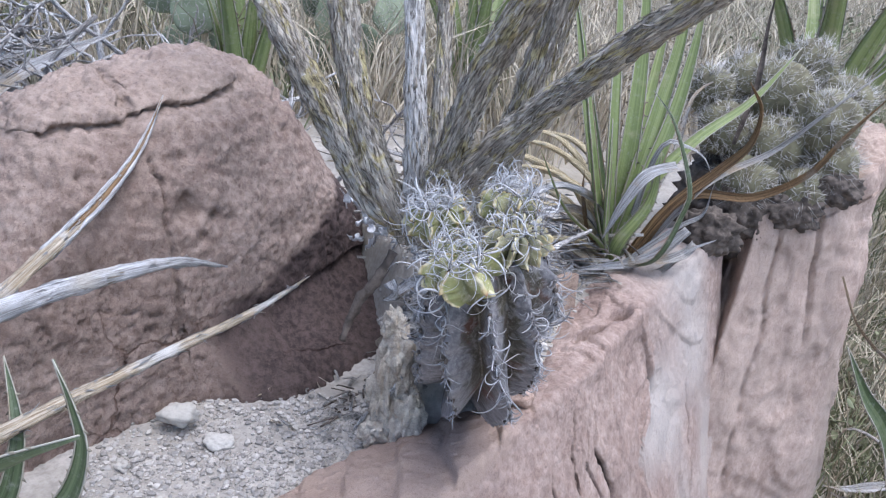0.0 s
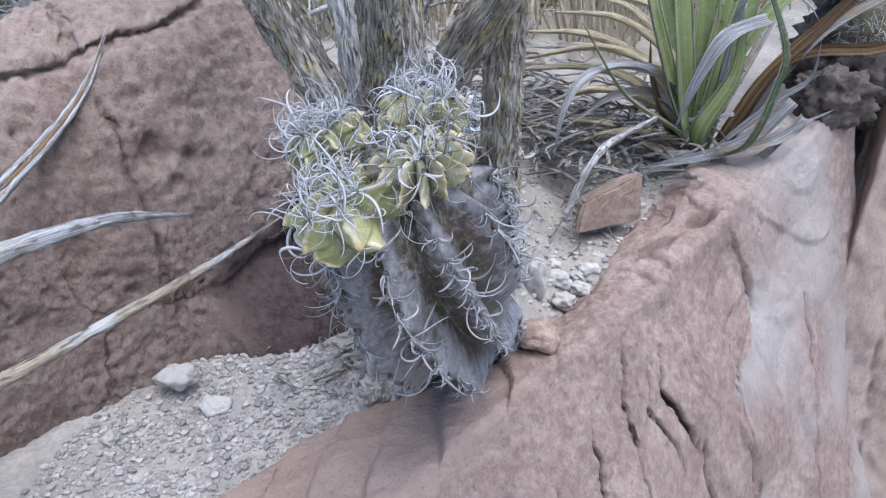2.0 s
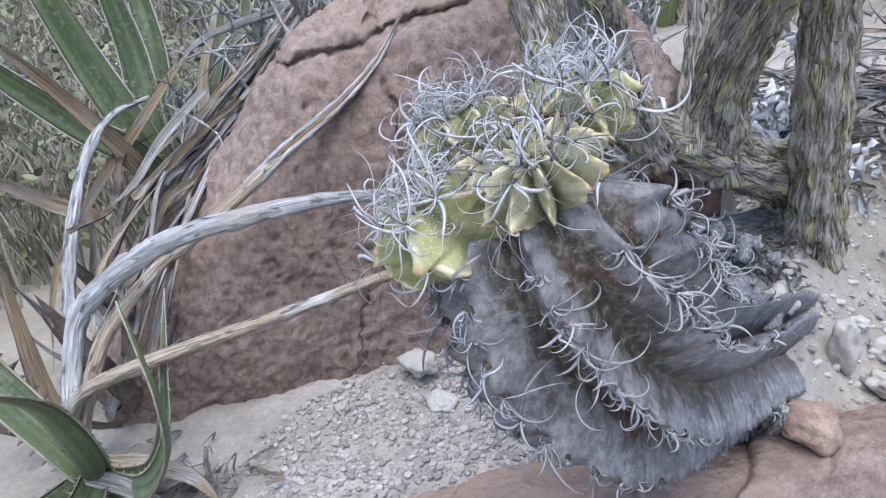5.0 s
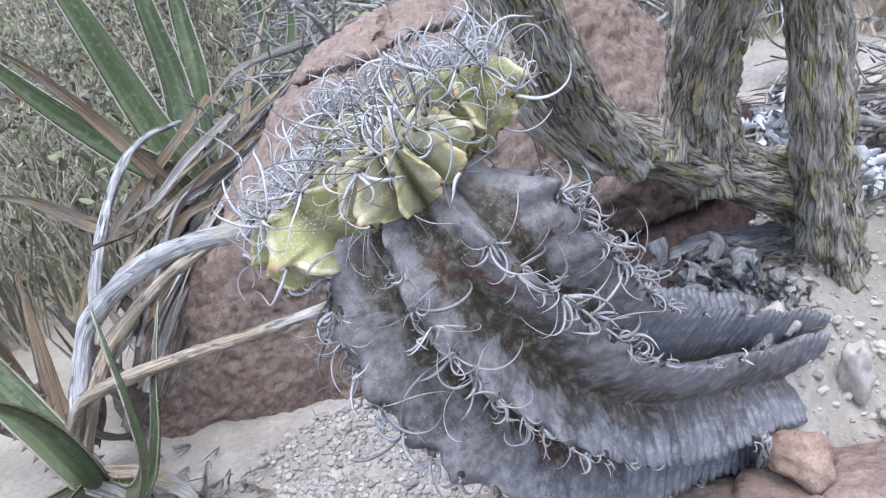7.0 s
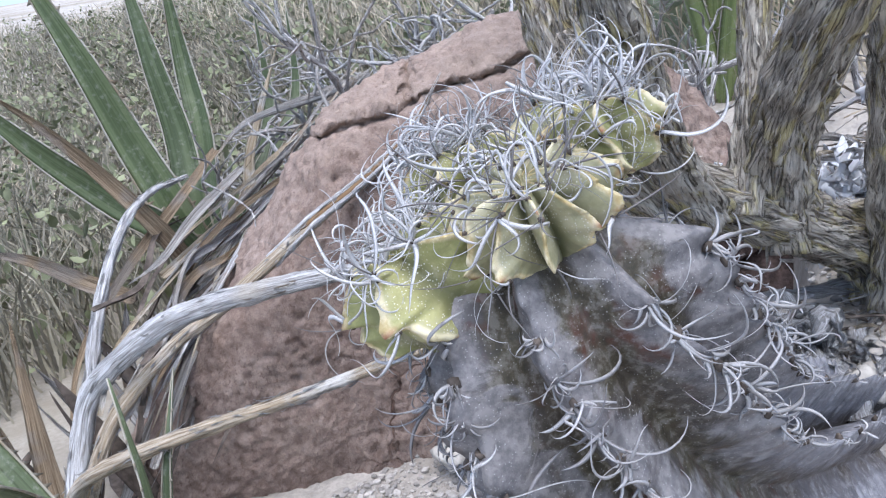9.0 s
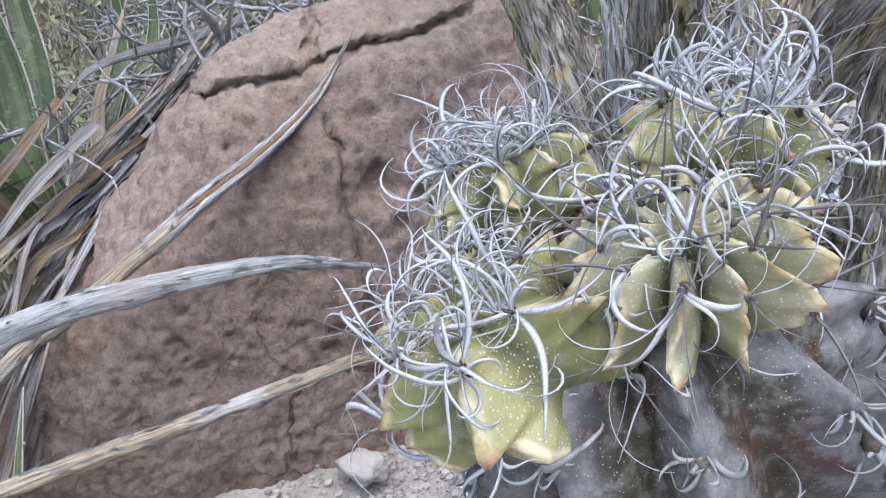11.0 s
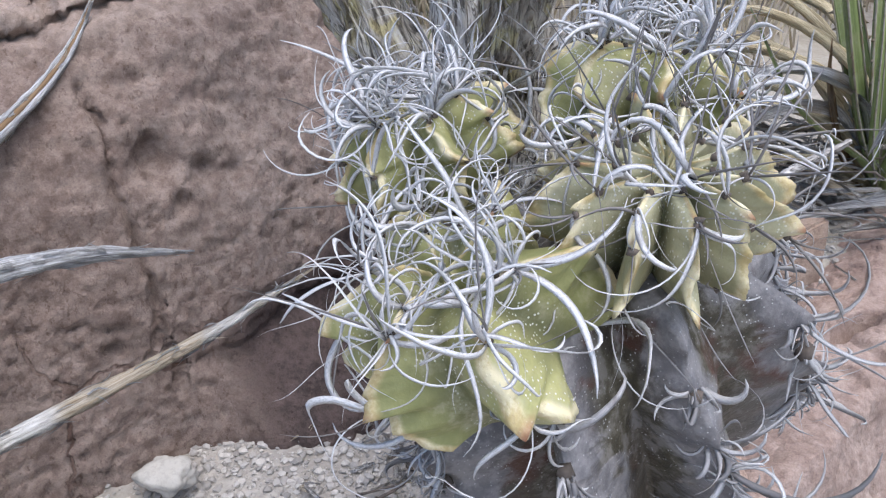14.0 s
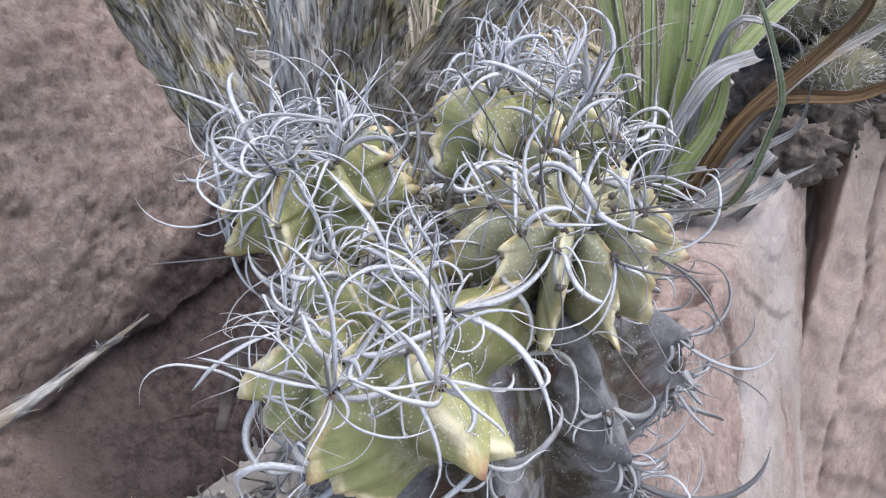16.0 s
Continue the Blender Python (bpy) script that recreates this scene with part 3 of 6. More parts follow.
def build_boulder():
    """A long rounded boulder with a capping layer, a crack under it and an undercut foot."""
    ns, nr = 380, 440
    a = np.linspace(-1, 1, ns)
    s = 0.30 + 0.36 * np.sign(a) * np.abs(a) ** 0.9
    top = np.interp(s, [-0.06, -0.03, 0.03, 0.09, 0.13, 0.17, 0.22, 0.30, 0.38, 0.44, 0.49, 0.54, 0.60, 0.66], [-0.06, 0.0, 0.075, 0.135, 0.178, 0.226, 0.270, 0.297, 0.315, 0.320, 0.310, 0.280, 0.205, 0.05])
    thick = np.interp(s, [-0.06, -0.02, 0.05, 0.14, 0.22, 0.36, 0.50, 0.60, 0.66], [0.10, 0.17, 0.195, 0.195, 0.195, 0.19, 0.172, 0.135, 0.05])
    ring = np.linspace(0, 2 * math.pi, nr, endpoint=False)
    v = np.zeros((ns, nr, 3))
    for i in range(ns):
        low = -0.16
        for j in range(nr):
            c, d = math.cos(ring[j]), math.sin(ring[j])
            k = (abs(c) ** 3.2 + abs(d) ** 3.2) ** (-1 / 3.2)
            z = low + (top[i] - low) * (d * k + 1) / 2
            rise = (z + 0.03) / 0.33
            z -= 0.055 * max(0.0, 0.25 - c * k) * float(smooth(0.1, 0.8, d * k))
            out = -0.822 - 0.11 * s[i] + thick[i] * c * k * (1.0 if c > 0 else 0.60) - 0.045 * rise - 0.03 * max(0, rise - 0.55) * (c > 0)
            face = c > 0.1
            if face:
                line = 0.248 + (s[i] - 0.21) * 0.16 + 0.002 * math.sin(s[i] * 60) + 0.003 * noise.noise(Vector((s[i] * 70, 0, 0)))
                fade = float(smooth(0.15, 0.20, s[i]) * (1 - smooth(0.43, 0.47, s[i])))
                gap = z - line
                out -= fade * 0.013 * math.exp(-(gap / 0.0026) ** 2)
                out += fade * 0.006 * float(smooth(-0.001, 0.004, gap))
                z -= fade * 0.004 * math.exp(-(gap / 0.005) ** 2)
                seam = 0.309 + 0.05 * max(0.0, 0.22 - z) + 0.007 * noise.noise(Vector((z * 28, 4, 0))) + 0.003 * noise.noise(Vector((z * 90, 4, 0)))
                out -= 0.010 * math.exp(-((s[i] - seam) / 0.0022) ** 2) * float(smooth(0.235, 0.21, z)) * float(smooth(-0.01, 0.02, z))
                upright = 0.306 + 0.006 * noise.noise(Vector((z * 60, 8, 0))) + 0.12 * max(0.0, z - 0.27)
                out -= 0.020 * math.exp(-((s[i] - upright) / 0.0034) ** 2) * float(smooth(line, line + 0.004, z))
                z -= 0.006 * math.exp(-((s[i] - upright) / 0.0026) ** 2) * float(smooth(line + 0.01, line + 0.03, z))
                for ps, pz, pr, deep in ((0.340, 0.172, 0.013, 0.020), (0.372, 0.158, 0.010, 0.014), (0.352, 0.140, 0.007, 0.009), (0.392, 0.150, 0.008, 0.010), (0.232, 0.212, 0.006, 0.009), (0.245, 0.105, 0.010, 0.005), (0.40, 0.19, 0.02, 0.008)):
                    out -= deep * math.exp(-((s[i] - ps) ** 2 + (z - pz) ** 2) / pr ** 2)
                foot = 0.040 - 0.1 * (0.42 - s[i]) + 0.01 * noise.noise(Vector((s[i] * 20, 7, 0)))
                out += float(smooth(0.31, 0.42, s[i])) * (-0.008 * float(smooth(foot, foot - 0.006, z)) + 0.105 * float(smooth(foot - 0.004, -0.045, z)))
            p = SIDE * (s[i] + 0.055 * float(smooth(0.45, 0.66, s[i]) * smooth(0.20, 0.06, z))) + FACE * out
            v[i, j] = (p[0], p[1], z)
    flat = v.reshape(-1, 3)
    g = np.cross(np.gradient(v, axis=1), np.gradient(v, axis=0))
    g /= np.linalg.norm(g, axis=2)[:, :, None] + 1e-12
    if g[ns // 2, 0] @ np.array((*FACE, 0)) < 0:
        g = -g
    g = g.reshape(-1, 3)
    move = np.array([0.010 * noise.noise(Vector(p) * 9) + 0.0045 * noise.noise(Vector(p) * 27) + 0.0022 * noise.noise(Vector(p) * 70) - 0.0100 * max(0.0, noise.noise(Vector((p[0], p[1], p[2] * 1.7)) * 105) - 0.14) * (0.35 + 1.2 * max(0.0, noise.noise(Vector(p) * 13) + 0.15)) + 0.0022 * noise.noise(Vector((p[0], p[1], p[2] * 1.8)) * 200) - 0.0042 * abs(noise.noise(Vector((p[0] * 40, p[1] * 40, p[2] * 95)))) * (0.6 + noise.noise(Vector(p) * 8)) + 0.0030 * noise.noise(Vector((p[0] * 34, p[1] * 34, p[2] * 130))) * float(smooth(0.14, 0.21, p[2])) + 0.0075 * abs(noise.noise(Vector((p[0] * 52 + p[2] * 30, p[1] * 52, p[2] * 150)))) * float(smooth(0.20, 0.26, p[2])) for p in flat])
    flat = flat + g * move[:, None]
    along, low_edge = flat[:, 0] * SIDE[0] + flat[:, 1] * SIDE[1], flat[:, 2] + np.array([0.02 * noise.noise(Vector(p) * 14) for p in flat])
    # maroon foot plus painted shade, reaching higher towards the boulder's end
    maroon_shade = smooth(0.31, 0.42, along) * smooth(0.035, -0.005, low_edge - 0.045 - 0.55 * np.maximum(0, along - 0.43))
    # mask of the top-lit tone painted on the cap and left shoulder
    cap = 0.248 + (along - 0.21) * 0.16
    crust_or_light = np.maximum(smooth(-0.035, 0.012, low_edge - cap), 0.45 * smooth(0.30, 0.10, along) * smooth(-0.10, -0.02, low_edge - cap))
    ob = put("boulder", (flat, grid_faces(ns, nr, True, True), None, {"maroon_shade": maroon_shade, "crust_or_light": crust_or_light}), M_BOULDER)
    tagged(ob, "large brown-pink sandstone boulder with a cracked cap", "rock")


build_boulder()

SLAB_U = (-0.30, 0.16, 0.31, 0.44, 0.56, 0.66, 0.85, 0.95, 1.10, 1.26)
SLAB_V = ((-0.62, -0.52, -0.40, -0.30, -0.26, -0.22, -0.12), (-0.50, -0.44, -0.36, -0.27, -0.23, -0.19, -0.09), (-0.43, -0.392, -0.33, -0.255, -0.225, -0.18, -0.06), (-0.42, -0.390, -0.320, -0.245, -0.214, -0.165, -0.05),
          (-0.385, -0.345, -0.285, -0.240, -0.210, -0.165, -0.05), (-0.33, -0.268, -0.248, -0.226, -0.204, -0.165, -0.05), (-0.36, -0.295, -0.268, -0.226, -0.200, -0.163, -0.04),
          (-0.38, -0.315, -0.280, -0.222, -0.196, -0.160, -0.03), (-0.38, -0.30, -0.256, -0.204, -0.182, -0.150, -0.03), (-0.36, -0.27, -0.23, -0.18, -0.165, -0.140, -0.03))
SLAB_Z = ((-0.30, -0.20, -0.16, -0.18, -0.24, -0.30, -0.60), (-0.14, -0.075, -0.05, -0.05, -0.11, -0.20, -0.60), (-0.11, -0.026, 0.000, 0.012, -0.05, -0.15, -0.60), (-0.09, -0.020, 0.014, 0.034, -0.03, -0.14, -0.60),
          (-0.08, -0.008, 0.026, 0.038, -0.03, -0.13, -0.60), (-0.04, 0.034, 0.042, 0.043, -0.02, -0.12, -0.60), (-0.01, 0.036, 0.044, 0.042, -0.03, -0.12, -0.60),
          (0.01, 0.048, 0.060, 0.055, -0.03, -0.12, -0.60), (0.03, 0.065, 0.085, 0.085, 0.00, -0.12, -0.60), (0.04, 0.075, 0.105, 0.100, 0.00, -0.12, -0.60))


def terrace(h):
    """Flat treads with short sharp risers, as split stone has."""
    k = math.floor(h)
    return k + float(smooth(0.82, 1.0, h - k))


# upright splits in the slab's face: heights, where they run along the slab, their width and depth
SPLITS = (((-0.35, -0.19, -0.159, -0.10, -0.056, -0.02), (0.80, 0.758, 0.761, 0.733, 0.711, 0.727), 0.0020, 0.030),
          ((-0.16, -0.145, -0.115, -0.062, -0.02), (0.722, 0.719, 0.713, 0.684, 0.697), 0.0016, 0.010),
          ((-0.30, -0.117, -0.09, -0.033, 0.015), (0.66, 0.645, 0.650, 0.650, 0.664), 0.0016, 0.016),
          ((-0.40, -0.236, -0.13, -0.102, -0.08, -0.02), (0.87, 0.848, 0.845, 0.88, 0.915, 0.92), 0.0016, 0.010),
          ((-0.50, -0.32, -0.28, -0.21), (1.10, 1.14, 1.142, 1.172), 0.0022, 0.016),
          ((-0.50, -0.20, -0.09), (0.99, 1.02, 1.03), 0.0020, 0.012),
          ((-0.30, -0.15, -0.03), (0.575, 0.585, 0.60), 0.0017, 0.013),
          ((-0.30, -0.12, -0.05), (0.52, 0.53, 0.545), 0.0020, 0.018),
          ((-0.30, -0.20, -0.13), (0.64, 0.63, 0.61), 0.0022, 0.018))


def build_slab():
    """The long slab on whose edge the cactus leans: a narrow layered top and a tall split face."""
    nq = 230
    uu = np.r_[np.linspace(SLAB_U[0], 0.28, 60), np.linspace(0.282, 0.498, 90), np.linspace(0.50, 0.96, 330), np.linspace(0.963, SLAB_U[-1], 110)]
    nu = len(uu)
    q = np.r_[np.linspace(0, 3.4, 130), np.linspace(3.43, 6, nq - 135), np.linspace(6.2, 7, 5)]
    v = np.zeros((nu, nq, 3))
    V = np.array([[np.interp(x, SLAB_U, [r[k] for r in SLAB_V]) for k in range(7)] for x in uu])
    Z = np.array([[np.interp(x, SLAB_U, [r[k] for r in SLAB_Z]) for k in range(7)] for x in uu])
    pale, warm, split = np.zeros((nu, nq)), np.zeros((nu, nq)), np.zeros((nu, nq))
    for i in range(nu):
        vv, zz = np.interp(q, range(8), np.r_[V[i], V[i][0]]), np.interp(q, range(8), np.r_[Z[i], -0.6])
        k = np.ones(9) / 9
        pad = lambda w: np.convolve(np.r_[[w[0]] * 4, w, [w[-1]] * 4], k, "valid")
        vv, zz = pad(vv), pad(zz)
        u = uu[i]
        down = smooth(3.0, 3.6, q)
        cut = np.zeros(nq)
        for zs, us, wide, deep in SPLITS:
            if min(us) - 0.03 < u < max(us) + 0.03:
                cu = np.interp(zz, zs, us) + np.array([0.005 * noise.noise(Vector((us[0] * 40, z * 40, 0))) + 0.002 * noise.noise(Vector((us[0] * 40, z * 150, 0))) for z in zz])
                cut += deep * np.exp(-((u - cu) / wide) ** 2) * smooth(zs[0] - 0.02, zs[0] + 0.03, zz) * smooth(zs[-1] + 0.006, zs[-1] - 0.03, zz)
        split[i] = cut * down / 0.014
        edge = np.interp(zz, [-0.6, -0.236, -0.13, -0.10, -0.05, 0.03], [0.86, 0.848, 0.83, 0.876, 0.92, 0.90])
        for j in range(nq):
            x, z, d = vv[j] - down[j] * cut[j], zz[j], down[j]
            # flaked steps
            x += d * 0.006 * noise.noise(Vector((u * 9, z * 6, 2)))
            x += d * (0.0050 * terrace(2.4 * noise.noise(Vector((u * 7 + 2.5 * z, z * 5.0, 8)))) + 0.0016 * terrace(2.6 * noise.noise(Vector((u * 17 + 4 * z, z * 9.0, 14)))))
            x += d * 0.006 * (float(smooth(0.0, 0.004, u - edge[j] + 0.015 * noise.noise(Vector((z * 20, 3, 0))))) - 0.5)
            x -= d * 0.070 * float(smooth(1.205, 1.215, u))
            z += (1 - d) * 0.0050 * terrace(3.0 * noise.noise(Vector((u * 9, x * 14, 21)))) * float(smooth(0.60, 0.72, u))
            # hollows under lips on the top edge
            for hu, hv, ru, rv, deep in ((0.800, -0.257, 0.024, 0.0080, 0.022), (0.872, -0.242, 0.017, 0.0100, 0.020)):
                away = ((u - hu) / ru) ** 2 + ((x - hv - 0.25 * (u - hu)) / rv) ** 2
                z -= (1 - d) * deep * math.exp(-away ** 3)
                z += (1 - d) * 0.005 * math.exp(-((u - hu - 0.01) / ru) ** 2 - ((x - hv - 0.017) / rv) ** 2)
            # thin parting planes on the low front
            lay = u * 0.8 + 1.1 * (x + 0.3) + 0.020 * noise.noise(Vector((u * 14, x * 14, 5)))
            step = lay / 0.060
            z += (1 - d) * 0.0065 * (math.floor(step) + float(smooth(0.90, 1.0, step - math.floor(step))) - step) * float(1 - smooth(0.56, 0.66, u))
            p = ALONG * u + OUT * x
            v[i, j] = (p[0], p[1], z)
            pale[i, j] = 0.70 * float(smooth(-0.012, 0.014, u - edge[j] + 0.03 * noise.noise(Vector((u * 16, z * 16, 1))))) * (0.75 + 0.5 * noise.noise(Vector((u * 7, z * 7, 3)))) + 0.25 * noise.noise(Vector((u * 9, z * 4, 7)))
            warm[i, j] = (1 - d) * float(smooth(0.62, 0.48, u + 0.08 * noise.noise(Vector((u * 12, x * 12, 9)))))
    g = np.cross(np.gradient(v, axis=0), np.gradient(v, axis=1))
    g /= np.linalg.norm(g, axis=2)[:, :, None] + 1e-12
    if g[nu // 2, 60][2] < 0:
        g = -g
    flat, g = v.reshape(-1, 3), g.reshape(-1, 3)
    move = np.array([0.0035 * noise.noise(Vector(p) * 12) + 0.0018 * noise.noise(Vector(p) * 34) + 0.0016 * noise.noise(Vector((p[0], p[1], p[2] * 0.6)) * 90) + 0.0011 * noise.noise(Vector(p) * 240) for p in flat])
    ob = put("slab", (flat + g * move[:, None], grid_faces(nu, nq, True, True), None, {"pale": pale.ravel(), "warm": warm.ravel(), "split": split.ravel()}), M_SLAB)
    tagged(ob, "pink split sandstone slab with a tall cracked face", "rock")


build_slab()


def build_block():
    """The upright block beyond the slab's end."""
    nr, nz = 300, 160
    corner = np.array(((0.474, 1.115), (0.60, 1.13), (0.70, 1.19), (0.78, 1.45), (0.60, 1.60), (0.48, 1.45)))
    loop = spline(np.vstack([corner, corner[:1]]), nr + 1)[:-1]
    mid = corner.mean(0)
    v = []
    for i in range(nz):
        t = i / (nz - 1)
        for p in loop:
            high = 0.13 + 0.50 * max(0, p[0] - 0.46) - 0.1 * max(0, p[1] - 1.25)
            z = -0.62 + (high + 0.62) * min(1, t * 1.35)
            shrink = 1.0 if t < 0.70 else 1 - smooth(0.70, 1.02, t) * 0.98
            shrink += 0.70 * (0.1 - z) * (z < 0.1)
            q = mid + (p - mid) * float(shrink)
            up = 0.02 * float(smooth(0.7, 1.0, t))
            w = Vector((q[0], q[1], z + up))
            k = 0.006 * noise.noise(Vector((w.x * 8, w.y * 8, w.z * 6))) + 0.005 * terrace(3.0 * noise.noise(Vector((w.x * 7, w.y * 7, w.z * 6)))) + 0.0035 * terrace(2.5 * noise.noise(Vector((w.x * 24, w.y * 24, w.z * 12)))) + 0.0025 * noise.noise(Vector((w.x * 60, w.y * 60, w.z * 40))) + 0.0025 * noise.noise(w * 120)
            d = (q - mid) / (np.linalg.norm(q - mid) + 1e-9)
            cut = 0.014 * math.exp(-((w.x - 0.585 - 0.10 * (0.1 - w.z) + 0.01 * noise.noise(Vector((0, 0, w.z * 22)))) / 0.0035) ** 2) * float(smooth(-0.12, -0.02, w.z)) * float(smooth(0.72, 0.70, t))
            cut += 0.010 * math.exp(-((w.x - 0.515 - 0.03 * noise.noise(Vector((0, 3, w.z * 9)))) / 0.003) ** 2) * float(smooth(0.72, 0.70, t))
            v.append((w.x + d[0] * (k - cut), w.y + d[1] * (k - cut), w.z + (k if t > 0.7 else 0)))
    ob = put("block", (v, grid_faces(nz, nr, True, True)), M_BLOCK)
    tagged(ob, "tall pinkish sandstone block with upright cracks", "rock")


build_block()


# ---- the cactus ----
def unit(v):
    v = np.asarray(v, float)
    return v / (np.linalg.norm(v) + 1e-12)


def turned(v, axis, angle):
    axis = unit(axis)
    return v * math.cos(angle) + np.cross(axis, v) * math.sin(angle) + axis * (axis @ v) * (1 - math.cos(angle))


def curl(start, way, length, width, turn, rng, n=11, pull=None, wander=0.5):
    """One flat papery spine that curls as it goes."""
    way = unit(way)
    axis = unit(np.cross(way, rng.normal(size=3)))
    if pull is not None:
        axis = unit(np.cross(way, pull) + rng.normal(size=3) * 0.35)
    p, line = np.array(start, float), [np.array(start, float)]
    step = length / (n - 1)
    bend = turn / (n - 1)
    for i in range(n - 1):
        way = turned(way, axis, bend * (0.55 + 0.9 * i / n))
        axis = unit(turned(axis, way, rng.normal() * wander * 0.5))
        p = p + way * step
        line.append(p.copy())
    line = np.array(line)
    tan, side, norm = frames(line, np.cross(axis, line[1] - line[0]) + rng.normal(size=3) * 0.2)
    spin = rng.uniform(-1.5, 1.5)
    v, uv = [], []
    for i in range(n):
        t = i / (n - 1)
        w = width * (0.75 + 0.25 * min(1, t * 5)) * (1 - t ** 3) + width * 0.10
        a = spin * t
        s = side[i] * math.cos(a) + norm[i] * math.sin(a)
        u = norm[i] * math.cos(a) - side[i] * math.sin(a)
        for x, y in ((1, 0), (0, 0.22), (-1, 0), (0, -0.22)):
            v.append(line[i] + s * x * w / 2 + u * y * w / 2)
            uv.append((x * 0.5 + y, t * length * 30))
    return v, grid_faces(n, 4, True, True), uv


CACTUS = thing("bishop_cap_cactus", (0.02, 0.70, 0.03), "leaning old ribbed cactus with green heads and curly grey spines", "cactus")
AXIS = ((0.016, 0.748, 0.026), (0.016, 0.690, 0.056), (0.017, 0.630, 0.086), (0.019, 0.570, 0.119), (0.020, 0.522, 0.158), (0.020, 0.497, 0.198), (0.019, 0.487, 0.234), (0.016, 0.486, 0.262))
RIB_T = (0.0, 0.3, 0.5, 0.7, 0.85, 0.93, 1.0)
# how each rib winds round the stem, in degrees, and how far it stands out against the mean
RIBS = (((-62, -57, -54, -44, -40, -40, -36), 1.12), ((-52, -38, -30, -20, -13, 9, 26), 0.96), ((20, 27, 32, 29, 41, 58, 68), 0.89), ((64, 68, 68, 61, 86, 95, 102), 1.08),
        ((108, 110, 112, 106, 128, 136, 142), 1.04), ((150, 152, 155, 152, 168, 176, 182), 1.0), ((190, 192, 196, 196, 208, 214, 220), 0.98), ((228, 232, 236, 240, 246, 250, 254), 1.0), ((264, 268, 272, 280, 284, 286, 290), 1.0))


def spine_cluster(at, way, tan, high, rng):
    """The short hooked spines of one areole, each a shape of its own, and the woolly areole."""
    shapes = []
    for _ in range(int(rng.integers(3, 6) + 4 * high)):
        d = way * 0.55 + rng.normal(size=3) * 0.55 - tan * rng.uniform(0.2, 1.1)
        shapes.append(curl(at + rng.normal(size=3) * 0.0010, d, rng.uniform(0.004, 0.0095) + 0.010 * high * rng.random() ** 2, rng.uniform(0.0008, 0.0016), rng.uniform(1.0, 3.6), rng, 9))
    if high > 0.80:
        for _ in range(int(rng.integers(2, 6))):
            shapes.append(curl(at, way + rng.normal(size=3) * 0.7, rng.uniform(0.010, 0.016 + 0.020 * high), rng.uniform(0.0007, 0.0015), rng.uniform(1.4, 4.4), rng, 14, None, 0.45))
    return shapes, lump(at - way * 0.001, (0.0018, 0.0018, 0.0024), 1, 0.6, float(rng.uniform(0, 90)))


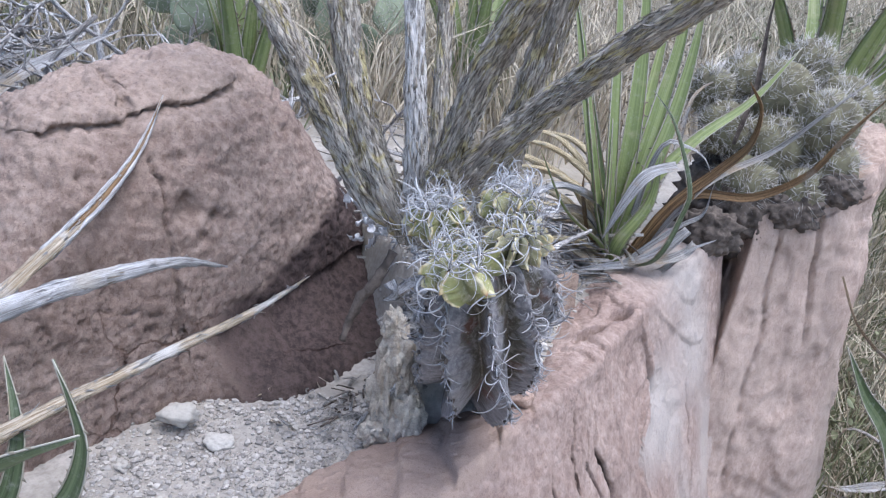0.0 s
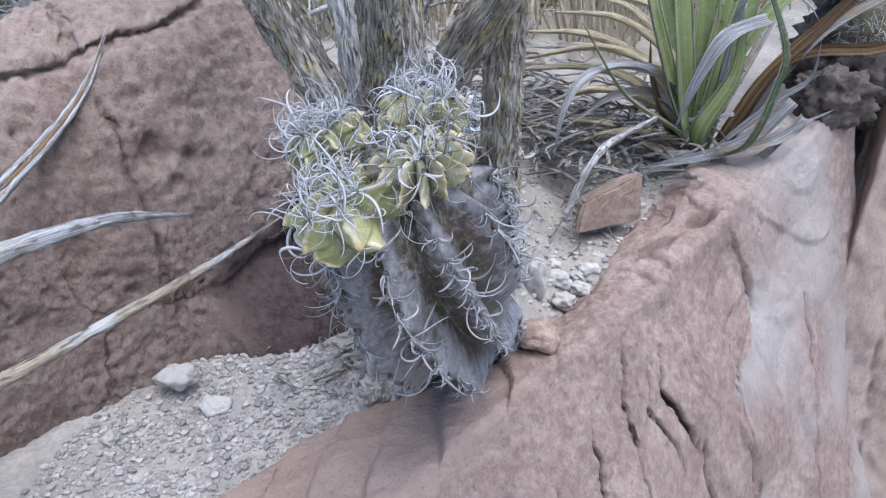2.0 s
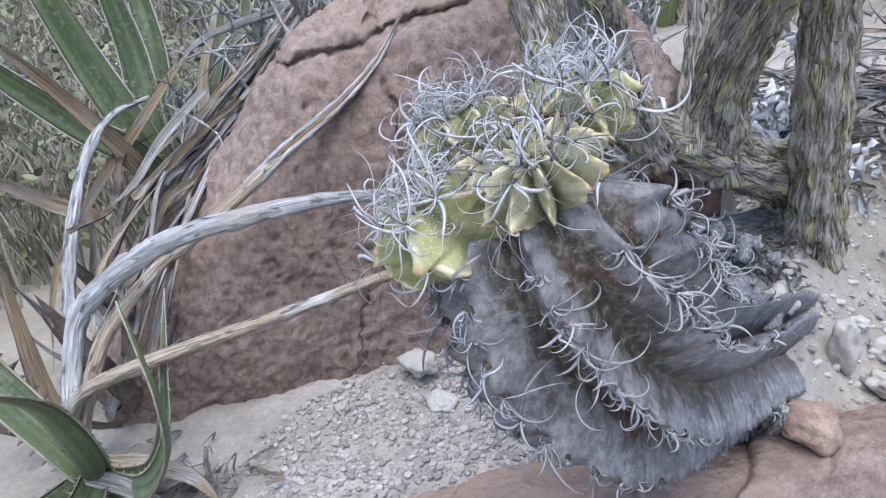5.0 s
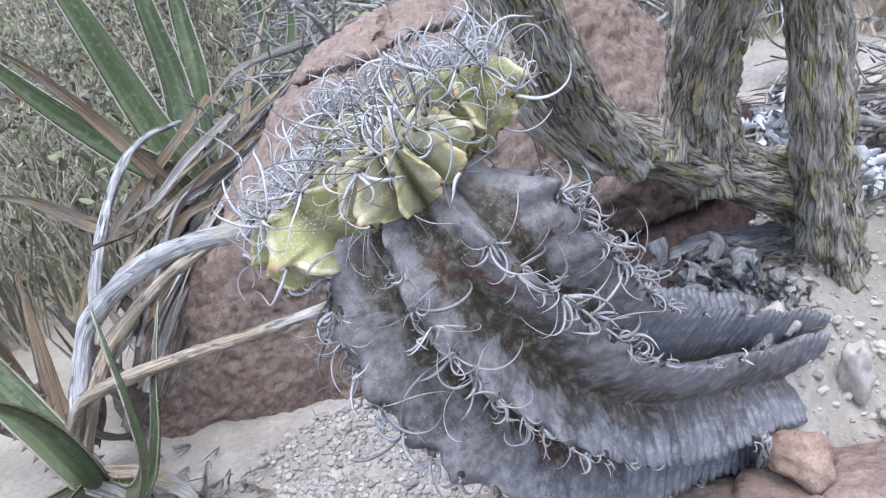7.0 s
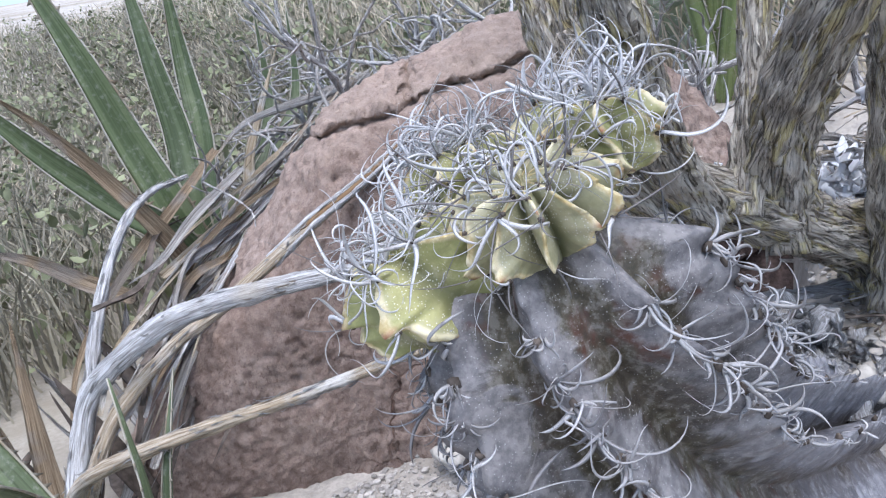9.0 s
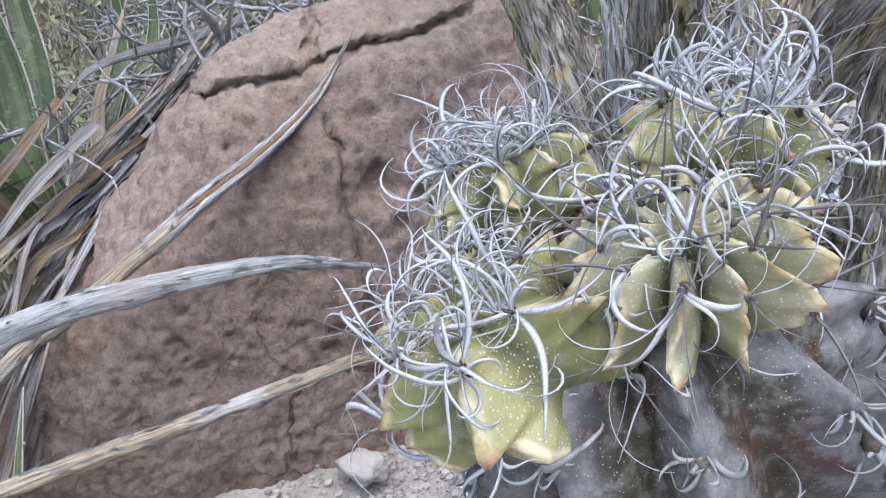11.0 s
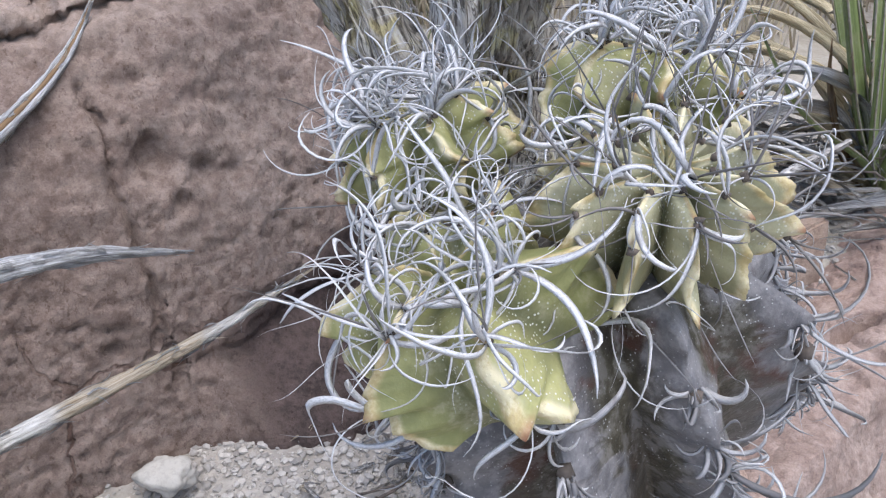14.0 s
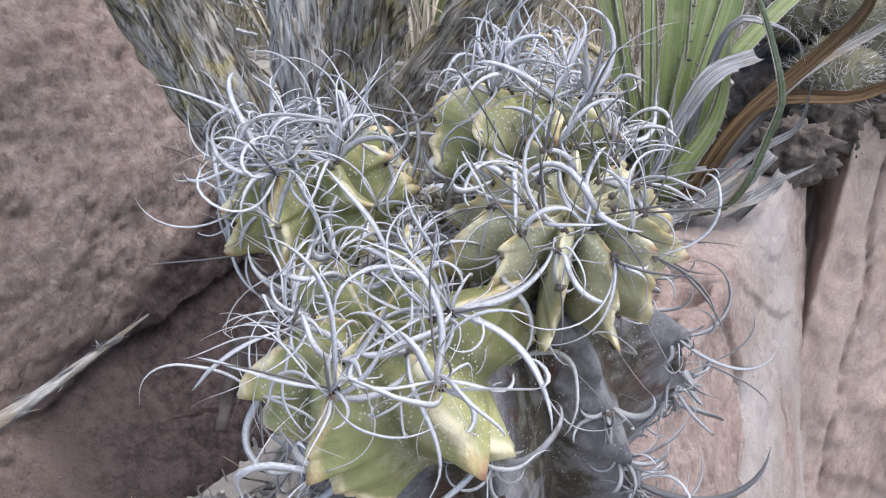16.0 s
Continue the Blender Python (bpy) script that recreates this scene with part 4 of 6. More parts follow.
def build_body():
    """The old leathery stem: deep sharp ribs, folded across like a bellows towards the foot."""
    n, gap = 400, 22
    line = spline(AXIS, n)
    tan, side, norm = frames(line, (1, 0, 0))
    t = np.linspace(0, 1, n)
    outer = np.interp(t, [0, 0.04, 0.12, 0.25, 0.5, 0.78, 0.90, 0.96, 1.0], [0.036, 0.045, 0.048, 0.050, 0.054, 0.056, 0.050, 0.042, 0.020])
    inner = np.interp(t, [0, 0.05, 0.25, 0.55, 0.80, 0.93, 1.0], [0.016, 0.022, 0.024, 0.026, 0.028, 0.029, 0.014])
    length = np.r_[0, np.cumsum(np.linalg.norm(np.diff(line, axis=0), axis=1))]
    turn = np.radians([np.interp(t, RIB_T, r[0]) for r in RIBS])
    turn = np.array([np.convolve(np.r_[[w[0]] * 20, w, [w[-1]] * 20], np.ones(41) / 41, "valid") for w in turn])
    ribs = len(RIBS)
    v, uv, ridge, young, upper = [], [], [], [], []
    for i in range(n):
        old = float(smooth(0.86, 0.42, t[i]))
        fresh = float(smooth(0.60, 0.85, t[i]))
        for k in range(ribs):
            a0 = turn[k][i]
            a1 = turn[(k + 1) % ribs][i] + (2 * math.pi if k == ribs - 1 else 0)
            # each crest sways a little and is notched between the old areoles
            for j in range(gap):
                u = j / gap
                a = a0 + (a1 - a0) * u
                x = abs(2 * u - 1)
                near = k if u < 0.5 else (k + 1) % ribs
                size = RIBS[near][1] * x + 1.0 * (1 - x)
                crest = outer[i] * size
                rib = 0.30 * x + 0.70 * x ** 1.9
                r = inner[i] + (crest - inner[i]) * rib
                s = length[i] + 0.0035 * noise.noise(Vector((near * 5.1, length[i] * 30, 0))) + 0.006 * (1 - x) + 0.0014 * noise.noise(Vector((near * 3.3 + u * 4, length[i] * 120, 4)))
                p = s / 0.0078
                deep = 0.55 + 0.75 * noise.noise(Vector((math.floor(p) * 2.3, near * 7.7, 1)))
                fold = abs(math.sin(math.pi * p)) ** 0.6
                # folds across the flanks, scallops along the crest
                flank = x * (1 - x ** 8)
                push = (0.0002 + 0.0046 * old) * deep * (fold - 0.55) * flank
                r += (0.0003 + 0.0032 * old) * deep * (fold - 0.6) * x ** 4
                r += 0.0022 * noise.noise(Vector((near * 9.0, length[i] * 48, 5))) * x ** 2
                bump_up = 0.0016 * noise.noise(Vector((math.cos(a) * 5, math.sin(a) * 5, length[i] * 70))) + 0.0005 * noise.noise(Vector((math.cos(a) * 16, math.sin(a) * 16, length[i] * 230)))
                r += bump_up * (1 - 0.5 * x)
                # swollen knobs under the areoles of the upper stem
                knob = math.sin(2 * math.pi * (length[i] / 0.017 + near * 0.37))
                r += fresh * 0.0030 * knob * x ** 2
                way = norm[i] * math.cos(a) - side[i] * math.sin(a)
                across = (-norm[i] * math.sin(a) - side[i] * math.cos(a)) * (1 if u < 0.5 else -1)
                sway = 0.0030 * noise.noise(Vector((length[i] * 26, near * 3.7, 0))) * x * x * (1 if u < 0.5 else -1)
                v.append(line[i] + way * r + across * (push + sway))
                uv.append(((k + u) / ribs, length[i]))
                ridge.append(x)
                upper.append(float(smooth(0.55, 0.85, t[i])))
                young.append(float(smooth(0.45, 0.72, t[i])) * (1 - float(smooth(0.30 + 0.2 * fresh, 0.75 + 0.2 * fresh, x))))
    stem_part = put("stem", (v, grid_faces(n, ribs * gap, True, True), uv, {"ridge": ridge, "young": young, "high": upper}), M_OLD, CACTUS, "grey leathery ribbed stem")
    rng = np.random.default_rng(5)
    rest, wool, single = [], [], 0
    for k in range(ribs):
        s = 0.09 + rng.uniform(0, 0.01)
        while s < 0.955 * length[-1]:
            i = int(np.searchsorted(length, s))
            high = float(smooth(0.45, 0.90, t[i]))
            a = turn[k][i]
            way = norm[i] * math.cos(a) - side[i] * math.sin(a)
            if rng.random() < 0.25 + 2.0 * high:
                shapes, areole = spine_cluster(line[i] + way * (outer[i] * RIBS[k][1] - 0.0006), way, tan[i], high, rng)
                wool.append(areole)
                if k < 4 and t[i] > 0.6 and single < 270:
                    for shape in shapes:
                        put("spine", shape, M_SPINE_OLD, stem_part)
                    single += len(shapes)
                else:
                    rest += shapes
            s += rng.uniform(0.014, 0.021) * (1 - 0.50 * high)
    tagged(put("stem_spines", merged(rest), M_SPINE_OLD, stem_part, "short curled grey spines along the ribs"), kind="stuff")
    tagged(put("areole_wool", merged(wool), M_DEBRIS, stem_part, "dark woolly areoles along the ribs"), kind="stuff")


build_body()


def build_head(name_seed, at, axis, size, ribs, inner, wavy, spines, tall=1.0, start=0.0, thin=2.0, spin=0.0, last=2.1, chin=0.3, steps=1.5, dark=0.35, skin_material=None, words="yellow-green ribbed head with tan rib edges", tuck=0.42):
    """A young green head: broad-based ribs with jutting tan chins, papery spines curling from their crests."""
    rng = np.random.default_rng(name_seed)
    axis = unit(axis)
    e1 = unit(np.cross(axis, (0.3, 1, 0.1)))
    e2 = np.cross(axis, e1)
    n, seg = 84, ribs * 26
    at = np.array(at)
    start = radians(start)
    crest_shift = rng.uniform(-1, 1, ribs)
    crest_size = rng.uniform(0.90, 1.08, ribs)
    phase = rng.uniform(0, 0.45, ribs)

    def tooth(f, k):
        w = (f * steps + phase[k]) % 1.0
        return (0.15 + 0.85 * w ** 1.2) * (1 - float(smooth(0.80, 1.0, w))) + 0.15 * float(smooth(0.80, 1.0, w))

    def skin(f, a):
        turns = ((a - start) / (2 * math.pi) * ribs) % ribs
        k = int(math.floor(turns + 0.5)) % ribs
        x = max(0.0, 1 - 2 * abs(turns - math.floor(turns + 0.5)))
        rib = 0.34 * x + 0.66 * x ** thin
        jut = tooth(f, k)
        r_edge = 0.055 * noise.noise(Vector((f * 7.5, k * 5.3, name_seed + 2))) + 0.03 * noise.noise(Vector((f * 17, k * 5.3, name_seed + 6)))
        sweep = wavy * (math.sin(f * 4.2 + crest_shift[k] * 3) * 0.7 + 0.6 * noise.noise(Vector((f * 4, k * 3.1, name_seed)))) * x ** 1.6
        b = a + sweep / ribs * 1.6 + spin * (f - 1.0)
        belly = 1 + 0.05 * noise.noise(Vector((math.cos(a) * 2, math.sin(a) * 2, f * 3 + name_seed)))
        r = size * (inner + (crest_size[k] - inner) * rib) * belly + size * (chin * (jut - 0.45) + r_edge) * x ** 2.2
        s = max(0.0, math.sin(min(f, 3.1)))
        rad = r * s ** 0.66 * (1 - (0.28 + tuck * x) * float(smooth(1.25, last + 0.05, f)))
        up = size * tall * (math.cos(f) * (0.82 + (0.16 if f < 1.57 else -0.10) * rib) - 0.20 * math.exp(-(f / 0.32) ** 2) + 0.10 * chin * (jut - 0.4) * x ** 2)
        up += size * 0.05 * noise.noise(Vector((math.cos(a) * 3, math.sin(a) * 3, f * 3 + name_seed))) * x
        return at + axis * up + (e1 * math.cos(b) + e2 * math.sin(b)) * rad, x, jut

    v, uv, ridge, valley, tips = [], [], [], [], []
    for i in range(n):
        f = 0.02 + (last - 0.02) * i / (n - 1)
        for j in range(seg):
            a = 2 * math.pi * j / seg + start
            p, x, jut = skin(f, a)
            v.append(p)
            uv.append((a, f))
            ridge.append(x)
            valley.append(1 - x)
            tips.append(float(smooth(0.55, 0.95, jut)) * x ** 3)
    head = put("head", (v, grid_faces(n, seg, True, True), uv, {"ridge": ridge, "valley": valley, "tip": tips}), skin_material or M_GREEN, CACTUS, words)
    for k in range(ribs):
        a = start + k * 2 * math.pi / ribs
        places = [(m + 0.93 - phase[k]) / steps for m in range(4)] + [0.16 + 0.08 * rng.random(), 0.36 + 0.08 * rng.random()]
        for f in places:
            if not 0.12 < f < 1.75:
                continue
            p, _, _ = skin(f, a)
            out = unit(p - at)
            put("areole", lump(p - out * 0.0002, (0.0010, 0.0010, 0.0010), 1, 0.5, k + f), M_DEBRIS, head)
            crown = float(smooth(1.0, 0.3, f))
            count = rng.uniform(3.0, 6.5) + 2.0 * crown - 1.0 * (f > 1.2)
            for _ in range(int(count * spines + rng.random())):
                d = out * 0.50 + axis * 0.20 + rng.normal(size=3) * 0.75
                long = rng.uniform(0.011, 0.034)
                pull = -out * 0.9 + axis * rng.uniform(-0.2, 0.5) + rng.normal(size=3) * 0.75
                put("spine", curl(p, d, long, 0.00045 + 0.00110 * rng.random() ** 1.4, rng.uniform(1.4, 5.2), rng, 16, pull, 0.75), M_SPINE, head)
            for _ in range(int(dark * 2.2 + rng.random() * 0.9)):
                put("spine", curl(p, out + rng.normal(size=3) * 0.7, rng.uniform(0.012, 0.032), rng.uniform(0.0004, 0.0007), rng.uniform(0.1, 1.4), rng, 9, None, 0.3), M_SPINE_DARK, head, "thin dark spine")


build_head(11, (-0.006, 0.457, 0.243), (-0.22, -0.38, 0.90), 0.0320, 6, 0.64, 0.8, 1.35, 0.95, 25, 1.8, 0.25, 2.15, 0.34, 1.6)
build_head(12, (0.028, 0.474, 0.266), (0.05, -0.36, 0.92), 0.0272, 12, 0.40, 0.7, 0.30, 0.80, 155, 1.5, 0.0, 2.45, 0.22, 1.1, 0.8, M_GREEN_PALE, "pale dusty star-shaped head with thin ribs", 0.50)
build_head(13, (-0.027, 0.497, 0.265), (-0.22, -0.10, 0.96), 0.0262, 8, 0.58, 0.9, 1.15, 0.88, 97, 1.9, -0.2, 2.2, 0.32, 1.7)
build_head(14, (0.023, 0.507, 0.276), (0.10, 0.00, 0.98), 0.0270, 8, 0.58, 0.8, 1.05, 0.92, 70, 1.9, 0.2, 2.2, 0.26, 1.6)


# ---- the many-stemmed shrub ----
SHRUB = thing("shrub", (0.0, 0.82, 0.06), "grey shrub with thick peeling fibrous stems", "shrub")


def flakes_on(line, radius, count, rng, size=1.0):
    """Loose curling strips of bark on a limb."""
    tan, side, norm = frames(line, (0.2, 0.3, 1))
    out = []
    for _ in range(count):
        i = int(rng.integers(1, len(line) - 2))
        a = rng.uniform(0, 2 * math.pi)
        way = side[i] * math.cos(a) + norm[i] * math.sin(a)
        across = np.cross(tan[i], way)
        r = radius[i]
        long = rng.uniform(0.010, 0.042) * size
        w = rng.uniform(0.0006, 0.0026) * size
        sgn = rng.choice((-1, 1))
        start = line[i] + way * r * 0.97
        pts = [start, start + tan[i] * sgn * long * 0.5 + way * rng.uniform(0.0005, 0.0035) * size, start + tan[i] * sgn * long * rng.uniform(0.8, 1.0) + way * rng.uniform(0.001, 0.008) * size + across * rng.normal() * 0.004 * size]
        b, *_ = blade(pts, w * 2, w * 0.35, 0.35, way, 5, 2, rng.normal() * 0.8, 0.9, seed=rng.uniform(0, 9))
        out.append(b)
    return merged(out)


def stem(points, radii, mat, seed, flakes):
    rng = np.random.default_rng(seed)
    ob = put("stem", tube(points, radii, 40, 140, 0.27, 70, seed * 3.1), mat, SHRUB, "bleached grey stem" if mat is M_BARK_PALE else "")
    line = spline(points, 60)
    r = np.interp(np.linspace(0, 1, 60), np.linspace(0, 1, len(radii)), radii)
    tagged(put("bark_flakes", flakes_on(line, r, int(flakes * 3), rng, 0.55), M_FLAKE, ob, "loose fibrous bark strips"), kind="stuff")


stem(((0.000, 0.840, 0.070), (-0.004, 0.815, 0.128), (-0.020, 0.765, 0.160), (-0.040, 0.718, 0.188), (-0.062, 0.682, 0.212)), (0.0264, 0.0238, 0.0202, 0.0185, 0.0158), M_BARK, 1, 260)
stem(((-0.050, 0.695, 0.195), (-0.098, 0.706, 0.218), (-0.142, 0.727, 0.274), (-0.190, 0.765, 0.330), (-0.250, 0.820, 0.400), (-0.37, 0.93, 0.54)), (0.0161, 0.0161, 0.0153, 0.0145, 0.0136, 0.0119), M_BARK, 2, 190)
stem(((-0.055, 0.675, 0.195), (-0.077, 0.648, 0.240), (-0.104, 0.655, 0.290), (-0.123, 0.664, 0.345), (-0.139, 0.680, 0.406), (-0.172, 0.715, 0.54)), (0.0153, 0.0145, 0.0136, 0.0127, 0.0119, 0.0110), M_BARK, 3, 190)
stem(((-0.048, 0.680, 0.195), (-0.055, 0.645, 0.255), (-0.058, 0.639, 0.300), (-0.064, 0.645, 0.345), (-0.073, 0.672, 0.414), (-0.090, 0.71, 0.54)), (0.0117, 0.0099, 0.0090, 0.0088, 0.0086, 0.0081), M_BARK_PALE, 4, 60)
stem(((-0.033, 0.707, 0.185), (-0.038, 0.739, 0.247), (-0.042, 0.757, 0.300), (-0.049, 0.792, 0.400), (-0.060, 0.83, 0.54)), (0.0110, 0.0085, 0.0081, 0.0076, 0.0076), M_BARK, 5, 90)
stem(((-0.045, 0.690, 0.190), (-0.040, 0.645, 0.240), (-0.026, 0.606, 0.292), (-0.008, 0.560, 0.370), (0.030, 0.510, 0.455), (0.07, 0.47, 0.55)), (0.0140, 0.0133, 0.0125, 0.0117, 0.0109, 0.0101), M_BARK, 6, 190)
stem(((0.018, 0.812, 0.070), (0.022, 0.797, 0.125), (0.028, 0.778, 0.194), (0.034, 0.763, 0.255), (0.043, 0.735, 0.320), (0.055, 0.712, 0.400), (0.078, 0.68, 0.54)), (0.0210, 0.0180, 0.0165, 0.0158, 0.0152, 0.0148, 0.0133), M_BARK, 7, 230)
stem(((-0.030, 0.752, 0.160), (-0.024, 0.735, 0.205), (-0.001, 0.710, 0.255), (0.047, 0.680, 0.322), (0.083, 0.635, 0.370), (0.114, 0.588, 0.412), (0.144, 0.548, 0.446), (0.21, 0.47, 0.53)), (0.0215, 0.0190, 0.0165, 0.0135, 0.0120, 0.0114, 0.0110, 0.0106), M_BARK, 8, 240)


# ---- agaves ----
DRY = {"W": M_DRY_WHITE, "T": M_DRY_TAN, "B": M_DRY_BROWN, "U": M_DRY_UMBER, "Y": M_DRY_GREY, "K": M_DEBRIS}
DRY_WORDS = {"W": "bleached white dead leaf", "T": "tan dead leaf", "B": "brown dead leaf", "U": "grey-brown dead leaf", "Y": "grey dead leaf", "K": "dark dead leaf"}
LEAF_RNG = np.random.default_rng(21)


def green_leaf(plant, width, points, mat=None, up=None, label="", teeth=0.016, channel=0.30):
    """A fleshy leaf with a pale toothed rim."""
    mat = mat or M_AGAVE
    p = np.asarray(points, float)
    if up is None:
        up = unit(np.array((0.0, -0.5, 0.9)) + LEAF_RNG.normal(size=3) * 0.15)
    shape, left, right, side = blade(points, width, width * 0.20, channel, up, 26, 8, LEAF_RNG.uniform(-0.3, 0.3), 0.8, seed=LEAF_RNG.uniform(0, 9))
    ob = put("leaf", shape, mat, plant, label)
    rim = merged([margin(left, side, -1, width * 0.026 + 0.0004, teeth, LEAF_RNG), margin(right, side, 1, width * 0.026 + 0.0004, teeth, LEAF_RNG)])
    put("leaf_margin", rim, M_MARGIN, ob, "pale toothed rim")
    return ob


def dead_leaf(plant, width, points, tone, up=None, channel=0.6, twist=None, thick=0.12, label=None):
    if up is None:
        up = unit(np.array((0.1, -0.45, 0.9)) + LEAF_RNG.normal(size=3) * 0.35)
    twist = LEAF_RNG.uniform(-1.0, 1.0) if twist is None else twist
    shape, left, right, side = blade(points, width, width * thick, channel, up, 26, 8, twist, 0.75, 0.10, LEAF_RNG.uniform(0, 9))
    return put("dead_leaf", shape, DRY[tone], plant, DRY_WORDS[tone] if label is None else label)


def stalk(plant, points, radii, tone, seed, groove=None):
    """A thick rolled dead leaf. groove: from where on its edges stand apart over a dark channel."""
    radii = [0.70 * r for r in radii]
    ob = put("dead_leaf", tube(points, radii, 20, 90, 0.30, 60, seed, (0, 0, 1), 0.7), tone, plant, "rolled fibrous dead leaf")
    rng = np.random.default_rng(int(seed))
    line = spline(points, 60)
    r = np.interp(np.linspace(0, 1, 60), np.linspace(0, 1, len(radii)), radii)
    tagged(put("leaf_fibres", flakes_on(line, r * 0.88, 150, rng, 0.42), M_DRY_WHITE, ob, "frayed pale fibres"), kind="stuff")
    if groove is not None:
        k = int(groove * 60)
        tan, _, _ = frames(line, (0, 0, 1))
        face = np.array([unit(np.array((0.45, -0.60, 0.66)) - w * float(w @ np.array((0.45, -0.60, 0.66)))) for w in tan])
        edge = np.cross(tan, face)
        grow = smooth(0.0, 0.25, np.linspace(0, 1, 60 - k))[:, None]
        mid = line[k:] + face[k:] * r[k:, None] * 0.62 * grow
        put("leaf_channel", tube(mid, r[k:] * 0.52, 10, 60, 0.2, 80, seed, (0, 0, 1), 0.8), M_DRY_BROWN, ob, "dark brown channel")
        for side in (1, -1):
            put("leaf_edge", tube(mid + edge[k:] * side * r[k:, None] * 0.72, r[k:] * 0.42, 10, 60, 0.45, 120, seed + side, (0, 0, 1)), M_ROLL_WHITE, ob, "bleached torn edge")


# the agave in the bed, by the slab
BED = thing("agave", (0.236, 1.03, 0.05), "green agave rosette with dead leaves at its foot", "agave")
RB = (0.236, 1.030, 0.058)
green_leaf(BED, 0.027, (RB, (0.201, 1.02, 0.137), (0.162, 1.0, 0.262), (0.13, 1.02, 0.386), (0.094, 1.03, 0.488)))
green_leaf(BED, 0.029, (RB, (0.216, 1.03, 0.136), (0.196, 1.04, 0.283), (0.181, 1.06, 0.419), (0.165, 1.1, 0.55)))
green_leaf(BED, 0.029, (RB, (0.232, 1.04, 0.138), (0.230, 1.05, 0.269), (0.226, 1.08, 0.393), (0.211, 1.12, 0.542)))
green_leaf(BED, 0.027, (RB, (0.243, 1.03, 0.157), (0.265, 1.06, 0.288), (0.285, 1.1, 0.407), (0.282, 1.14, 0.537)))
green_leaf(BED, 0.026, (RB, (0.250, 1.02, 0.152), (0.284, 1.05, 0.284), (0.298, 1.07, 0.403), (0.295, 1.08, 0.492)))
green_leaf(BED, 0.022, (RB, (0.262, 1.05, 0.162), (0.333, 1.08, 0.251), (0.408, 1.1, 0.316), (0.469, 1.12, 0.4)))
green_leaf(BED, 0.019, (RB, (0.212, 1.0, 0.11), (0.195, 0.98, 0.207), (0.185, 0.98, 0.285)))
green_leaf(BED, 0.022, (RB, (0.231, 0.99, 0.108), (0.259, 0.98, 0.174), (0.26, 0.98, 0.248)))
green_leaf(BED, 0.016, (RB, (0.205, 1.0, 0.101), (0.142, 0.97, 0.154), (0.094, 0.96, 0.235)))
green_leaf(BED, 0.014, (RB, (0.278, 0.96, 0.098), (0.299, 0.95, 0.173), (0.299, 0.95, 0.213), (0.263, 0.96, 0.291), (0.229, 0.97, 0.329)), M_AGAVE_DARK)
green_leaf(BED, 0.026, (RB, (0.25, 1.08, 0.15), (0.27, 1.15, 0.30), (0.29, 1.2, 0.47)))
green_leaf(BED, 0.026, (RB, (0.21, 1.08, 0.15), (0.17, 1.14, 0.30), (0.13, 1.2, 0.46)))
dead_leaf(BED, 0.024, ((0.26, 1.03, 0.07), (0.308, 1.03, 0.157), (0.357, 1.02, 0.218), (0.385, 1.0, 0.267), (0.383, 0.99, 0.319), (0.353, 0.98, 0.354)), "B")
dead_leaf(BED, 0.015, ((0.27, 1.04, 0.07), (0.324, 1.04, 0.173), (0.422, 1.04, 0.186), (0.483, 1.02, 0.234), (0.509, 1.0, 0.298), (0.557, 1.0, 0.366)), "B")
dead_leaf(BED, 0.014, ((0.27, 1.04, 0.07), (0.352, 1.04, 0.195), (0.436, 1.04, 0.256), (0.483, 1.0, 0.334), (0.545, 1.0, 0.401)), "Y")
dead_leaf(BED, 0.020, ((0.286, 0.98, 0.23), (0.242, 0.96, 0.215), (0.217, 0.96, 0.167), (0.201, 0.97, 0.115)), "W")
dead_leaf(BED, 0.014, ((0.25, 1.02, 0.12), (0.264, 1.0, 0.247), (0.295, 0.99, 0.256), (0.321, 0.99, 0.245), (0.339, 1.0, 0.225)), "W")
dead_leaf(BED, 0.012, ((0.25, 1.01, 0.07), (0.31, 0.99, 0.14), (0.337, 0.98, 0.168), (0.34, 0.98, 0.21)), "W")
dead_leaf(BED, 0.018, ((0.330, 1.0, 0.135), (0.297, 0.995, 0.098), (0.258, 0.985, 0.080), (0.218, 0.97, 0.076), (0.157, 0.955, 0.070)), "W", channel=0.9, thick=0.3)
dead_leaf(BED, 0.016, ((0.344, 1.01, 0.115), (0.330, 1.0, 0.100), (0.299, 0.985, 0.090), (0.236, 0.975, 0.078)), "Y", channel=0.9, thick=0.3)
dead_leaf(BED, 0.012, ((0.26, 1.01, 0.06), (0.298, 1.0, 0.064), (0.337, 1.0, 0.105), (0.372, 1.0, 0.127)), "W")
dead_leaf(BED, 0.020, ((0.22, 1.03, 0.06), (0.194, 1.03, 0.097), (0.172, 1.02, 0.16), (0.17, 1.03, 0.199)), "B")
dead_leaf(BED, 0.022, ((0.22, 1.01, 0.058), (0.205, 1.0, 0.066), (0.165, 1.0, 0.085), (0.139, 1.0, 0.115)), "T")
dead_leaf(BED, 0.022, ((0.22, 1.04, 0.08), (0.2, 1.02, 0.146), (0.15, 1.0, 0.175), (0.104, 0.95, 0.181), (0.079, 0.93, 0.15), (0.066, 0.915, 0.09)), "W")
